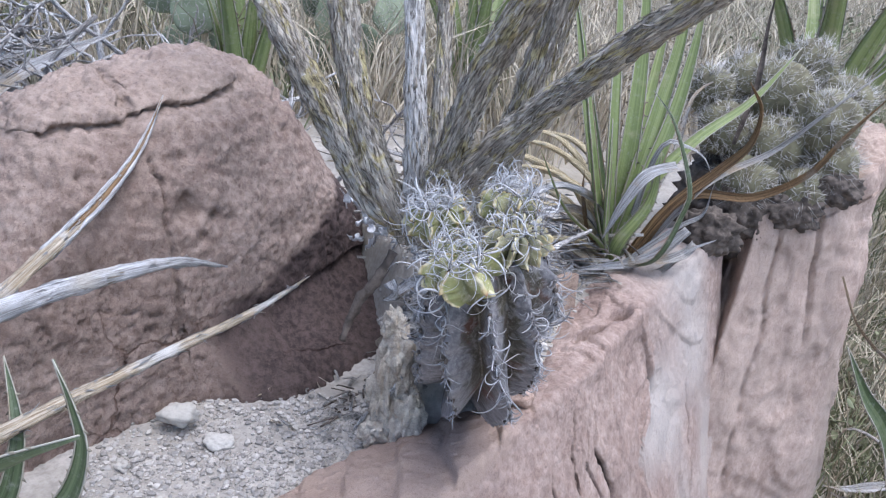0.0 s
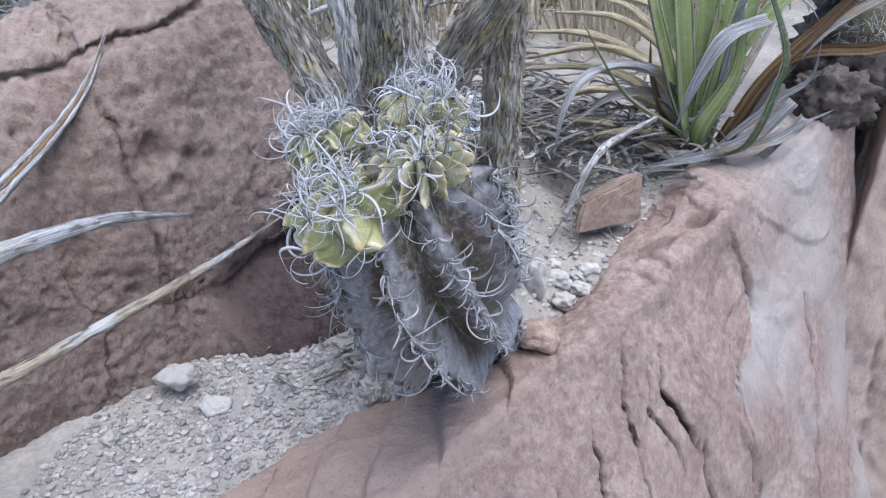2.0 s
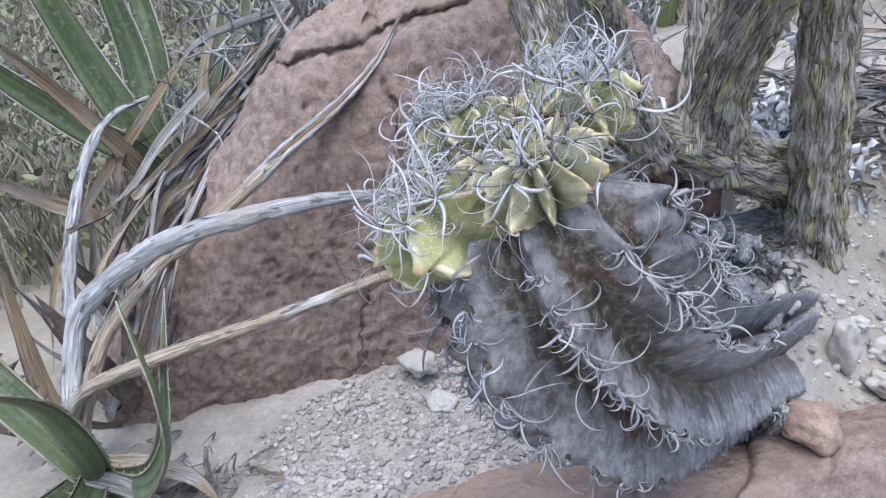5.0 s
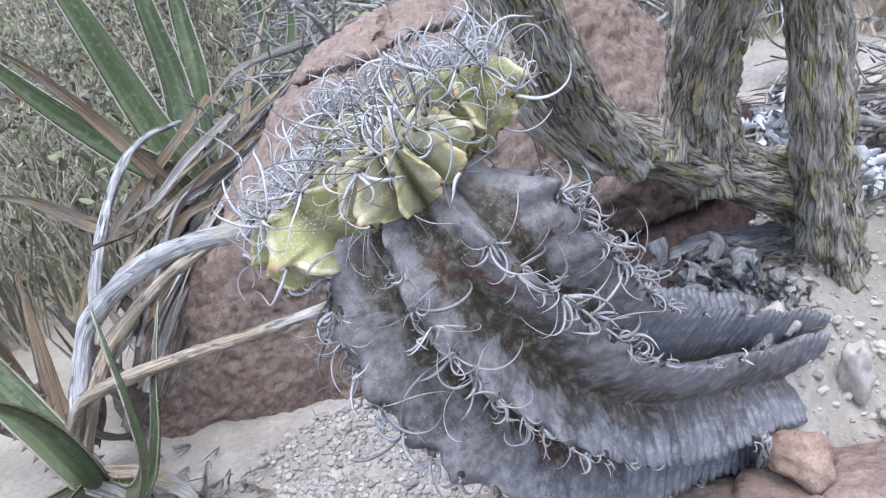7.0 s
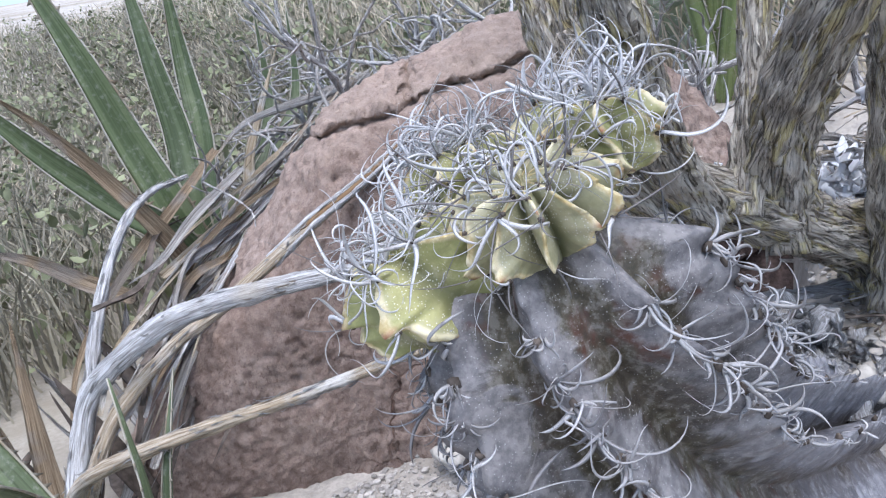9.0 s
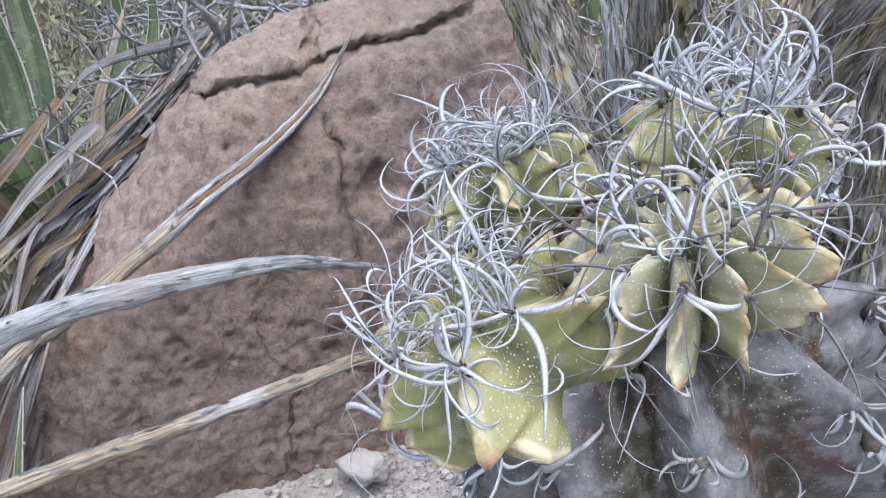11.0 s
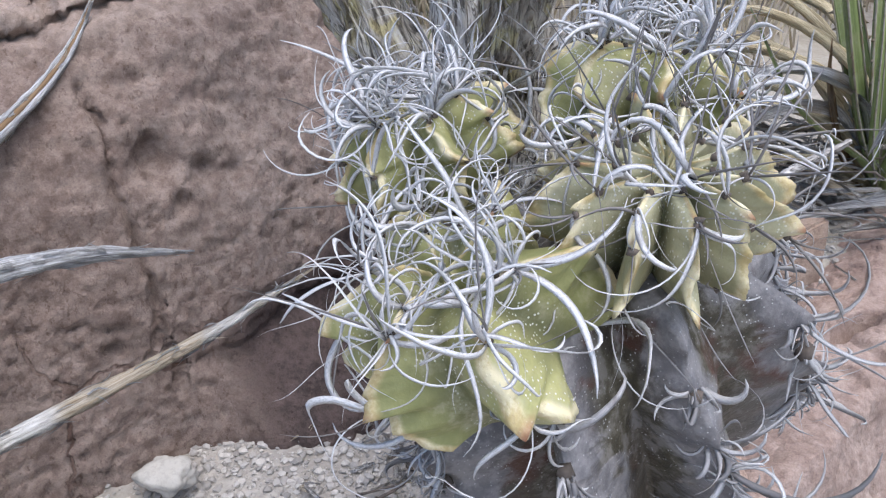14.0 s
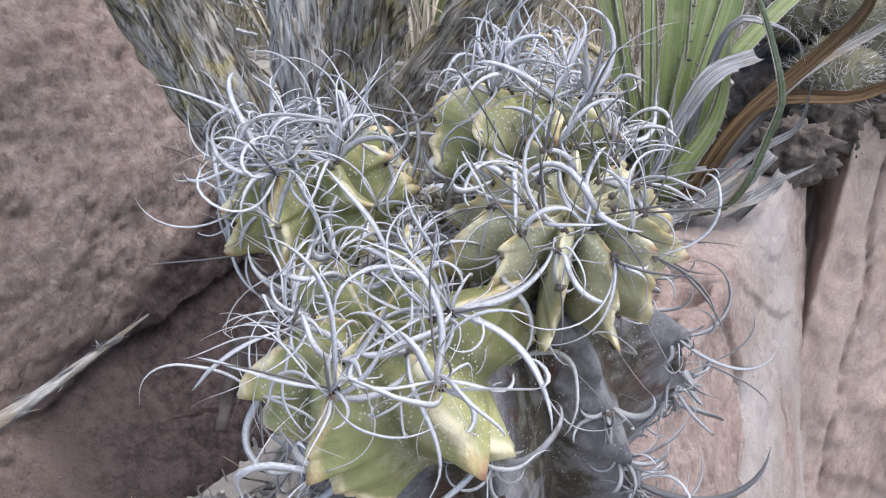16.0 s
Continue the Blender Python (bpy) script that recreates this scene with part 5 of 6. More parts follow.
for k, (pts, r) in enumerate(((((0.23, 1.05, 0.09), (0.193, 1.06, 0.150), (0.116, 1.10, 0.175), (0.019, 1.15, 0.150)), 0.0085), (((0.23, 1.06, 0.10), (0.202, 1.08, 0.165), (0.135, 1.15, 0.20), (0.047, 1.25, 0.19)), 0.0085),
                             (((0.23, 1.06, 0.10), (0.196, 1.10, 0.17), (0.151, 1.15, 0.212), (0.097, 1.20, 0.22)), 0.0075), (((0.22, 1.04, 0.08), (0.180, 1.03, 0.125), (0.110, 1.05, 0.135), (0.040, 1.08, 0.105)), 0.0075),
                             (((0.22, 1.03, 0.07), (0.175, 1.00, 0.100), (0.125, 0.99, 0.100), (0.070, 1.00, 0.075)), 0.0065), (((0.24, 1.08, 0.10), (0.215, 1.13, 0.17), (0.180, 1.20, 0.205), (0.120, 1.30, 0.20)), 0.0080), (((0.22, 1.05, 0.08), (0.16, 1.08, 0.135), (0.09, 1.12, 0.145), (0.0, 1.16, 0.13)), 0.0090),
                             (((0.225, 1.05, 0.09), (0.17, 1.10, 0.155), (0.10, 1.17, 0.175), (0.01, 1.24, 0.165)), 0.0095), (((0.21, 1.03, 0.07), (0.15, 1.03, 0.092), (0.09, 1.05, 0.095), (0.03, 1.06, 0.08)), 0.0080))):
    put("dead_leaf", tube(pts, (r, r, r * 0.85, r * 0.35), 14, 40, 0.22, 50, 60.0 + k, (0, 0, 1), 0.6), M_ROLL_STRAW, BED, "rolled straw-coloured dead leaf")
dead_leaf(BED, 0.016, ((0.22, 1.04, 0.08), (0.185, 1.03, 0.131), (0.13, 1.0, 0.142), (0.081, 0.96, 0.12)), "Y")
dead_leaf(BED, 0.014, ((0.22, 1.0, 0.06), (0.158, 0.95, 0.065), (0.117, 0.92, 0.085), (0.083, 0.9, 0.095)), "Y")
dead_leaf(BED, 0.012, ((0.26, 1.06, 0.10), (0.328, 1.15, 0.208), (0.355, 1.2, 0.303), (0.427, 1.25, 0.342)), "Y")
dead_leaf(BED, 0.010, ((0.42, 1.16, 0.24), (0.441, 1.18, 0.335), (0.443, 1.2, 0.42), (0.442, 1.2, 0.487)), "K")

# the agave at the boulder's end, with three long dead leaves
NEAR = thing("agave", (-0.40, 0.365, -0.02), "grey-green agave with long rolled dead leaves", "agave")
NB = (-0.385, 0.370, -0.010)
stalk(NEAR, ((-0.402, 0.366, 0.02), (-0.382, 0.384, 0.064), (-0.323, 0.418, 0.094), (-0.290, 0.470, 0.100), (-0.252, 0.530, 0.106), (-0.190, 0.600, 0.125), (-0.153, 0.675, 0.135)), (0.012, 0.0105, 0.0095, 0.0085, 0.0075, 0.005, 0.0008), M_ROLL_TAN, 31.0)
stalk(NEAR, ((-0.405, 0.372, 0.02), (-0.424, 0.400, 0.075), (-0.418, 0.422, 0.115), (-0.368, 0.456, 0.153), (-0.322, 0.495, 0.172), (-0.265, 0.590, 0.168), (-0.235, 0.668, 0.138)), (0.014, 0.013, 0.0125, 0.0115, 0.010, 0.007, 0.0008), M_ROLL_WHITE, 32.0)
stalk(NEAR, ((-0.400, 0.375, 0.02), (-0.398, 0.420, 0.090), (-0.390, 0.480, 0.130), (-0.378, 0.526, 0.149), (-0.350, 0.600, 0.190), (-0.344, 0.660, 0.211), (-0.341, 0.720, 0.240), (-0.338, 0.767, 0.283)), (0.012, 0.011, 0.0105, 0.010, 0.009, 0.0075, 0.005, 0.0008), M_ROLL_TAN, 33.0, 0.52)
green_leaf(NEAR, 0.024, (NB, (-0.320, 0.385, 0.000), (-0.266, 0.397, 0.055), (-0.248, 0.400, 0.105), (-0.254, 0.402, 0.140), (-0.267, 0.405, 0.173)), M_AGAVE_DARK, (0.5, -0.6, 0.6))
green_leaf(NEAR, 0.019, (NB, (-0.340, 0.400, -0.005), (-0.318, 0.418, 0.040), (-0.313, 0.430, 0.080), (-0.320, 0.442, 0.105), (-0.337, 0.461, 0.135)), M_AGAVE_DARK, (0.6, -0.5, 0.6))
green_leaf(NEAR, 0.032, (NB, (-0.345, 0.362, 0.040), (-0.310, 0.350, 0.095), (-0.265, 0.335, 0.140), (-0.20, 0.31, 0.19)), M_AGAVE_DARK, (0.3, 0.3, 0.9))
green_leaf(NEAR, 0.026, (NB, (-0.330, 0.345, 0.010), (-0.270, 0.315, 0.050), (-0.20, 0.28, 0.09)), M_AGAVE_DARK, (0.3, 0.3, 0.9))
green_leaf(NEAR, 0.034, (NB, (-0.345, 0.325, 0.010), (-0.30, 0.28, 0.045), (-0.25, 0.23, 0.06)), M_AGAVE_DARK, (0.3, 0.3, 0.9))
green_leaf(NEAR, 0.036, (NB, (-0.43, 0.34, 0.09), (-0.47, 0.31, 0.20), (-0.50, 0.27, 0.30)), M_AGAVE_DARK, (0.8, 0.2, 0.4))
dead_leaf(NEAR, 0.024, ((-0.40, 0.368, 0.00), (-0.446, 0.375, 0.033), (-0.469, 0.385, 0.096), (-0.5, 0.396, 0.169)), "U", (0.8, -0.3, 0.4))
dead_leaf(NEAR, 0.020, ((-0.39, 0.37, 0.0), (-0.36, 0.40, -0.01), (-0.32, 0.42, -0.018), (-0.27, 0.42, -0.020)), "T")
dead_leaf(NEAR, 0.016, ((-0.39, 0.36, 0.0), (-0.34, 0.38, -0.005), (-0.30, 0.39, -0.020), (-0.26, 0.38, -0.022)), "Y")

# the larger agave behind, and the sheaf of dead leaves along the boulder
BACK = thing("agave", (-0.70, 0.65, -0.02), "tall blue-green agave with toothed leaves", "agave")
BB = (-0.690, 0.645, 0.02)
for w, pts in ((0.062, ((-0.678, 0.624, 0.144), (-0.701, 0.601, 0.266), (-0.709, 0.578, 0.371), (-0.73, 0.54, 0.52))),
               (0.052, ((-0.643, 0.601, 0.149), (-0.667, 0.551, 0.214), (-0.685, 0.497, 0.289), (-0.70, 0.43, 0.40))),
               (0.054, ((-0.704, 0.644, 0.15), (-0.733, 0.667, 0.255), (-0.745, 0.668, 0.349), (-0.76, 0.67, 0.50))),
               (0.054, ((-0.747, 0.678, 0.151), (-0.769, 0.711, 0.251), (-0.798, 0.729, 0.348), (-0.80, 0.74, 0.50))),
               (0.036, ((-0.77, 0.75, 0.148), (-0.831, 0.848, 0.25), (-0.843, 0.875, 0.40))),
               (0.036, ((-0.78, 0.77, 0.161), (-0.83, 0.895, 0.256), (-0.838, 0.927, 0.40)))):
    green_leaf(BACK, w * 0.78, (BB, *pts), M_AGAVE_BLUE, (0.75, -0.45, 0.4), teeth=0.022)
dead_leaf(BACK, 0.024, ((-0.74, 0.72, 0.05), (-0.772, 0.768, 0.187), (-0.764, 0.803, 0.259), (-0.764, 0.853, 0.342)), "T")
dead_leaf(BACK, 0.022, ((-0.64, 0.61, 0.08), (-0.6, 0.576, 0.162), (-0.623, 0.538, 0.246), (-0.635, 0.497, 0.313), (-0.641, 0.462, 0.356)), "U", (0.7, -0.4, 0.5))
dead_leaf(BACK, 0.014, ((-0.653, 0.675, 0.238), (-0.621, 0.596, 0.194), (-0.591, 0.518, 0.152), (-0.568, 0.447, 0.095), (-0.515, 0.399, 0.03)), "U", (0.7, -0.4, 0.5))
stalk(BACK, ((-0.618, 0.619, 0.224), (-0.602, 0.565, 0.219), (-0.578, 0.515, 0.187), (-0.551, 0.463, 0.117), (-0.513, 0.415, 0.03)), (0.004, 0.0075, 0.009, 0.010, 0.010), M_ROLL_WHITE, 34.0)
dead_leaf(BACK, 0.020, ((-0.60, 0.52, 0.12), (-0.637, 0.49, 0.144), (-0.651, 0.449, 0.185), (-0.659, 0.405, 0.21)), "U")
dead_leaf(BACK, 0.018, ((-0.771, 0.997, 0.272), (-0.767, 0.905, 0.259), (-0.728, 0.761, 0.253), (-0.7, 0.69, 0.226)), "Y", thick=0.5)


def build_sheaf():
    rng = np.random.default_rng(41)
    plant = thing("dead_leaf_heap", (-0.52, 0.58, -0.02), "sheaf of weathered grey dead agave leaves", "dead leaves")
    spine = np.array(((-0.400, 0.440, 0.085), (-0.489, 0.534, 0.125), (-0.572, 0.65, 0.152), (-0.666, 0.80, 0.190), (-0.743, 0.973, 0.25)))
    for i in range(130):
        a, b = sorted(rng.uniform(0, 4, 2))
        b = min(4, max(b, a + 1.3))
        a = max(0, b - rng.uniform(1.3, 2.8))
        off = rng.normal(size=3) * (0.030, 0.022, 0.026) - np.array((0.02, 0, 0.03)) * rng.random()
        pts = [np.array([np.interp(k, range(5), spine[:, c]) for c in range(3)]) + off + rng.normal(size=3) * 0.007 for k in np.linspace(a, b, 4)]
        if rng.random() < 0.5:
            pts = pts[::-1]
        # K stands twice: extra dark leaves hold the shade of the sheaf's gaps
        dead_leaf(plant, rng.uniform(0.003, 0.012), pts, rng.choice(("Y", "Y", "W", "Y", "U", "T", "K", "K")), unit((0.6, -0.5, 0.6) + rng.normal(size=3) * 0.3), twist=rng.normal() * 0.4, label="")
    for i in range(16):
        p = np.array((rng.uniform(-0.62, -0.44), rng.uniform(0.36, 0.56), -0.02))
        q = p + np.array((rng.normal() * 0.05, rng.normal() * 0.05, rng.uniform(0.03, 0.15)))
        dead_leaf(plant, rng.uniform(0.012, 0.026), (p, (p + q) / 2 + rng.normal(size=3) * 0.015, q), rng.choice(("Y", "U", "K", "K")), label="")


build_sheaf()

# the plant below the block
LOW = thing("agave", (0.90, 1.05, -0.56), "blue-green agave on the low ground", "agave")
LB = (0.90, 1.07, -0.53)
dead_leaf(LOW, 0.030, (LB, (0.82, 1.05, -0.16), (0.693, 1.08, -0.042), (0.663, 1.1, -0.004), (0.637, 1.12, 0.055)), "U")
green_leaf(LOW, 0.055, (LB, (0.807, 1.1, -0.251), (0.728, 1.1, -0.147), (0.672, 1.1, -0.061)), M_AGAVE_BLUE)
green_leaf(LOW, 0.055, (LB, (0.93, 1.1, -0.30), (0.95, 1.12, -0.10), (0.96, 1.1, 0.02)), M_AGAVE_BLUE)
green_leaf(LOW, 0.050, (LB, (0.98, 1.15, -0.35), (1.06, 1.25, -0.2), (1.12, 1.3, -0.1)), M_AGAVE_BLUE)
dead_leaf(LOW, 0.024, (LB, (0.871, 1.12, -0.331), (0.804, 1.12, -0.254), (0.755, 1.15, -0.246), (0.739, 1.15, -0.298)), "Y")
dead_leaf(LOW, 0.022, ((0.913, 1.2, -0.389), (0.831, 1.2, -0.412), (0.78, 1.2, -0.409)), "W")
for k in range(9):
    a = LEAF_RNG.uniform(0, 6.28)
    q = np.array((0.90 + 0.18 * math.cos(a), 1.10 + 0.18 * math.sin(a), -0.54 + LEAF_RNG.uniform(0.03, 0.15)))
    dead_leaf(LOW, 0.022, (LB, (np.array(LB) + q) / 2 + np.array((0, 0, 0.05)), q), "YBKY"[k % 4])


def far_agave(at, count, long, mat, label, seed, spread=0.5):
    rng = np.random.default_rng(seed)
    plant = thing("agave", at, label, "agave")
    for k in range(count):
        a = 2 * math.pi * k / count + rng.uniform(-0.3, 0.3)
        s = rng.uniform(0.15, 1.0) * spread
        way = np.array((math.cos(a) * s, math.sin(a) * s, 1.0))
        tip = np.array(at) + way * long * rng.uniform(0.75, 1.05)
        mid = np.array(at) + way * long * 0.5 + np.array((0, 0, 0.04))
        green_leaf(plant, long * rng.uniform(0.10, 0.13), (at, mid, tip), mat, unit(-way * (1, 1, 0) + np.array((0, 0, 0.4))), teeth=0.03)


far_agave((-0.47, 1.50, 0.06), 11, 0.42, M_AGAVE, "bright green agave behind the boulder", 51)
far_agave((0.00, 1.75, 0.08), 9, 0.42, M_AGAVE, "green agave among dry grass", 52)
far_agave((0.72, 1.55, 0.16), 12, 0.48, M_AGAVE, "broad green agave behind the block", 53, 0.7)


# ---- plants behind ----
def build_hedgehog():
    """A mound of small round cactus heads under dense pale spines."""
    rng = np.random.default_rng(61)
    plant = thing("hedgehog_cactus", (0.50, 1.24, 0.12), "grey mound of small cactus heads with dense pale spines", "cactus")
    places = []
    for x, y, z, r in ((0.50, 1.20, 0.235, 0.055), (0.565, 1.19, 0.285, 0.055), (0.51, 1.26, 0.315, 0.058), (0.46, 1.17, 0.175, 0.05), (0.585, 1.17, 0.215, 0.048), (0.42, 1.22, 0.255, 0.045), (0.62, 1.26, 0.31, 0.05), (0.565, 1.30, 0.36, 0.05), (0.54, 1.155, 0.175, 0.045), (0.455, 1.28, 0.33, 0.045), (0.40, 1.26, 0.31, 0.04)):
        head = put("head", lump((x, y, z), (r, r, r * 1.05), 3, 0.10, x * 50), M_HEDGEHOG, plant)
        shapes = []
        for k in range(170):
            d = unit(rng.normal(size=3) + np.array((-0.3, -0.8, 0.4)))
            p = np.array((x, y, z)) + d * r * 0.96
            for _ in range(3):
                w = unit(d + rng.normal(size=3) * 0.65)
                e = p + w * rng.uniform(0.012, 0.030)
                s = unit(np.cross(w, rng.normal(size=3))) * 0.00055
                u = np.cross(w, s)
                shapes.append(([p + s, p - s * 0.5 + u, p - s * 0.5 - u, e], [(0, 1, 3), (1, 2, 3), (2, 0, 3)]))
        tagged(put("spines", merged(shapes), M_WOOL, head, "dense pale spines"), kind="stuff")
    for k, (at, size) in enumerate((((0.50, 1.24, 0.12), (0.13, 0.10, 0.10)), ((0.455, 1.145, 0.135), (0.045, 0.035, 0.045)), ((0.53, 1.135, 0.150), (0.05, 0.03, 0.035)), ((0.59, 1.140, 0.195), (0.04, 0.03, 0.03)), ((0.400, 1.105, 0.105), (0.045, 0.035, 0.038)))):
        v, f = lump(at, size, 5, 0.18, 3.0 + k, freq=3)
        v = np.array([p + (p - np.array(at)) * (0.14 * noise.noise(Vector(p) * 60) + 0.14 * noise.noise(Vector(p) * 190)) for p in v])
        put("dead_base", (v, f), M_DEBRIS, plant, "dark matted dead base")


build_hedgehog()


def twig_tree(p, way, length, radius, depth, rng, out):
    pts = [np.array(p)]
    w = unit(way)
    for k in range(4):
        w = unit(w + rng.normal(size=3) * 0.28)
        pts.append(pts[-1] + w * length / 4)
    out.append(tube(pts, (radius, radius * 0.6), 5, 9, 0.15, 60, rng.uniform(0, 50)))
    if depth:
        for k in range(int(rng.integers(2, 5))):
            q = pts[int(rng.integers(1, 5))]
            twig_tree(q, w + rng.normal(size=3) * 0.9, length * rng.uniform(0.45, 0.75), radius * 0.62, depth - 1, rng, out)


def dead_bush(at, count, long, seed, label, radius=0.006):
    rng = np.random.default_rng(seed)
    plant = thing("dead_bush", at, label, "bush")
    for k in range(count):
        out = []
        p = np.array(at) + rng.normal(size=3) * (0.12, 0.12, 0.01)
        twig_tree(p, np.array((rng.normal() * 0.8, rng.normal() * 0.8, rng.uniform(0.2, 1.0))), long * rng.uniform(0.7, 1.2), radius * rng.uniform(0.6, 1.2), 3, rng, out)
        put("branch", merged(out), M_TWIG, plant)


dead_bush((-0.80, 1.08, 0.0), 20, 0.32, 71, "tangled grey leafless bush behind the boulder", 0.008)
dead_bush((-0.58, 1.16, 0.0), 18, 0.29, 72, "tangled grey leafless bush behind the boulder", 0.008)
dead_bush((-1.15, 1.10, 0.00), 10, 0.34, 73, "tangled grey leafless bush among weeds")
for s, e, w in (((-0.72, 0.86, 0.13), (-0.56, 1.16, 0.30), 0.030), ((-0.78, 0.92, 0.14), (-0.60, 1.22, 0.31), 0.024), ((-0.83, 1.0, 0.20), (-0.62, 1.05, 0.285), 0.018)):
    m = (np.array(s) + np.array(e)) / 2 + np.array((0, 0, 0.02))
    dead_leaf(BACK, w, (s, m, e), "W", (0.1, -0.6, 0.8))


def prickly_pear(at, pads, seed):
    rng = np.random.default_rng(seed)
    plant = thing("prickly_pear", at, "dusty green prickly pear with flat round pads", "cactus")
    for k, (dx, dz, size, turn) in enumerate(pads):
        c = np.array(at) + np.array((dx, rng.uniform(-0.05, 0.05), dz))
        v, f = lump((0, 0, 0), (size, size * 0.16, size * 1.15), 3, 0.05, k + seed)
        rot = np.array(Euler((rng.uniform(-0.4, 0.4), turn, rng.uniform(-0.6, 0.6))).to_matrix())
        pad = put("pad", (v @ rot.T + c, f), M_OPUNTIA, plant)
        shapes = []
        for a in np.arange(-0.9, 0.95, 0.22):
            for b in np.arange(-1.0, 1.05, 0.22):
                if a * a + b * b < 0.95:
                    p = np.array((a * size, -size * 0.16 * math.sqrt(max(0.05, 1 - a * a - b * b)), b * size * 1.15))
                    for _ in range(2):
                        w = unit(np.array((rng.normal() * 0.6, -1, rng.normal() * 0.6)))
                        s = unit(np.cross(w, (1, 0.2, 0))) * 0.0007
                        u = np.cross(w, s)
                        shapes.append((np.array([p + s, p - s * 0.5 + u, p - s * 0.5 - u, p + w * 0.018]) @ rot.T + c, [(0, 1, 3), (1, 2, 3), (2, 0, 3)]))
        tagged(put("spines", merged(shapes), M_WOOL, pad, "pale spines"), kind="stuff")


prickly_pear((-0.55, 1.62, 0.10), ((0.0, 0.08, 0.055, 0.2), (-0.09, 0.12, 0.05, -0.3), (0.03, 0.17, 0.055, 0.4), (-0.05, 0.21, 0.05, -0.2), (-0.02, 0.29, 0.045, 0.3), (0.08, 0.25, 0.045, -0.4), (-0.12, 0.24, 0.045, 0.1)), 81)
prickly_pear((-0.30, 1.75, 0.10), ((0.0, 0.08, 0.055, 0.1), (-0.09, 0.13, 0.05, -0.3), (0.04, 0.16, 0.05, 0.5), (-0.03, 0.22, 0.05, 0.2), (-0.16, 0.10, 0.05, 0.4), (0.02, 0.30, 0.045, -0.2), (-0.10, 0.25, 0.045, 0.3), (0.10, 0.24, 0.045, 0.5)), 82)


def grass(count, where, tall, mat, name, label, seed, wide=0.0022, bunch=14, category="grass"):
    """Many thin blades in bunches; where(rng) gives a place, or None."""
    rng = np.random.default_rng(seed)
    v, f, n = [], [], 0
    for _ in range(count):
        at = where(rng)
        if at is None:
            continue
        x, y = at
        z = float(ground_height(x, y)) - 0.01
        for _ in range(bunch):
            p = np.array((x + rng.normal() * 0.02, y + rng.normal() * 0.02, z))
            h = rng.uniform(0.4, 1.0) * tall
            lean = rng.normal(size=2) * h * 0.45
            w = rng.uniform(0.6, 1.3) * wide
            a = rng.uniform(0, math.pi)
            s = np.array((math.cos(a), math.sin(a), 0)) * w
            m = p + np.array((lean[0] * 0.35, lean[1] * 0.35, h * 0.6))
            e = p + np.array((lean[0], lean[1], h * rng.uniform(0.75, 1.0)))
            v += [p - s, p + s, m - s * 0.8, m + s * 0.8, e]
            f += [(n, n + 1, n + 3, n + 2), (n + 2, n + 3, n + 4)]
            n += 5
    ob = put(name, (np.array(v), f), mat)
    tagged(ob, label, category, kind="stuff")


def behind(rng):
    x, y = rng.normal(0.1, 1.5), 1.5 + abs(rng.normal()) * 1.9
    return (x, y) if not (0.25 < x < 0.9 and y < 1.75) else None


def beside(rng):
    x, y = -0.88 - abs(rng.normal()) * 2.3, rng.normal(1.6, 1.7)
    return x, y


def lower(rng):
    x, y = 0.80 + abs(rng.normal()) * 0.9, rng.normal(1.7, 0.9)
    return x, y


def around(rng):
    a, r = rng.uniform(0, 2 * math.pi), 1.25 + 7.0 * rng.random() ** 1.5
    x, y = r * math.cos(a), 0.6 + r * math.sin(a)
    return (x, y) if noise.noise(Vector((x * 0.9, y * 0.9, 6))) > -0.15 and not (abs(x) < 0.5 and y < 0.6 and y > -0.8) else None


grass(1500, around, 0.26, M_GRASS, "dry_grass", "sparse tan dry grass round the rocks", 90)
grass(1800, behind, 0.38, M_GRASS, "dry_grass", "tan dry grass on the slope", 91)
grass(300, behind, 0.25, M_GRASS_GREEN, "green_weeds", "green weeds among dry grass", 92)
grass(4200, beside, 0.24, M_WEED, "dry_weeds", "grey-tan dry weeds beside the boulder", 93)
grass(800, lower, 0.26, M_GRASS_GREEN, "green_grass", "green grass on the low ground", 94)
grass(500, lower, 0.24, M_GRASS, "dry_grass", "tan dry grass on the low ground", 95)


def leafy_weeds(count, where, seed, name, label, tall=0.2):
    """Low weeds with small rounded leaves on thin stalks."""
    rng = np.random.default_rng(seed)
    v, f, n = [], [], 0
    for _ in range(count):
        x, y = where(rng)
        z = float(ground_height(x, y))
        for _ in range(16):
            c = np.array((x + rng.normal() * 0.06, y + rng.normal() * 0.06, z + rng.uniform(0.02, tall)))
            a = unit(rng.normal(size=3))
            b = unit(np.cross(a, rng.normal(size=3)))
            s = rng.uniform(0.006, 0.016)
            k = np.cross(a, b) * s * 0.15
            v += [c - a * s, c - a * s * 0.3 + b * s * 0.5 + k, c + a * s * 0.4 + b * s * 0.45 + k, c + a * s, c + a * s * 0.4 - b * s * 0.45 + k, c - a * s * 0.3 - b * s * 0.5 + k]
            f += [(n, n + 1, n + 2, n + 3), (n, n + 3, n + 4, n + 5)]
            n += 6
    tagged(put(name, (np.array(v), f), M_GRASS_GREEN), label, "weeds", kind="stuff")


leafy_weeds(1700, beside, 96, "leafy_weeds", "low grey-green leafy weeds beside the boulder")
leafy_weeds(260, lower, 97, "leafy_weeds", "low green leafy weeds on the low ground")

# ---- on the ground ----


def stone(at, size, mat, label, seed, rough=0.25, name="stone", freq=1.4):
    ob = put(name, lump(at, size, 4, rough, seed, freq=freq), mat)
    return tagged(ob, label, "stone", "stones on the ground")


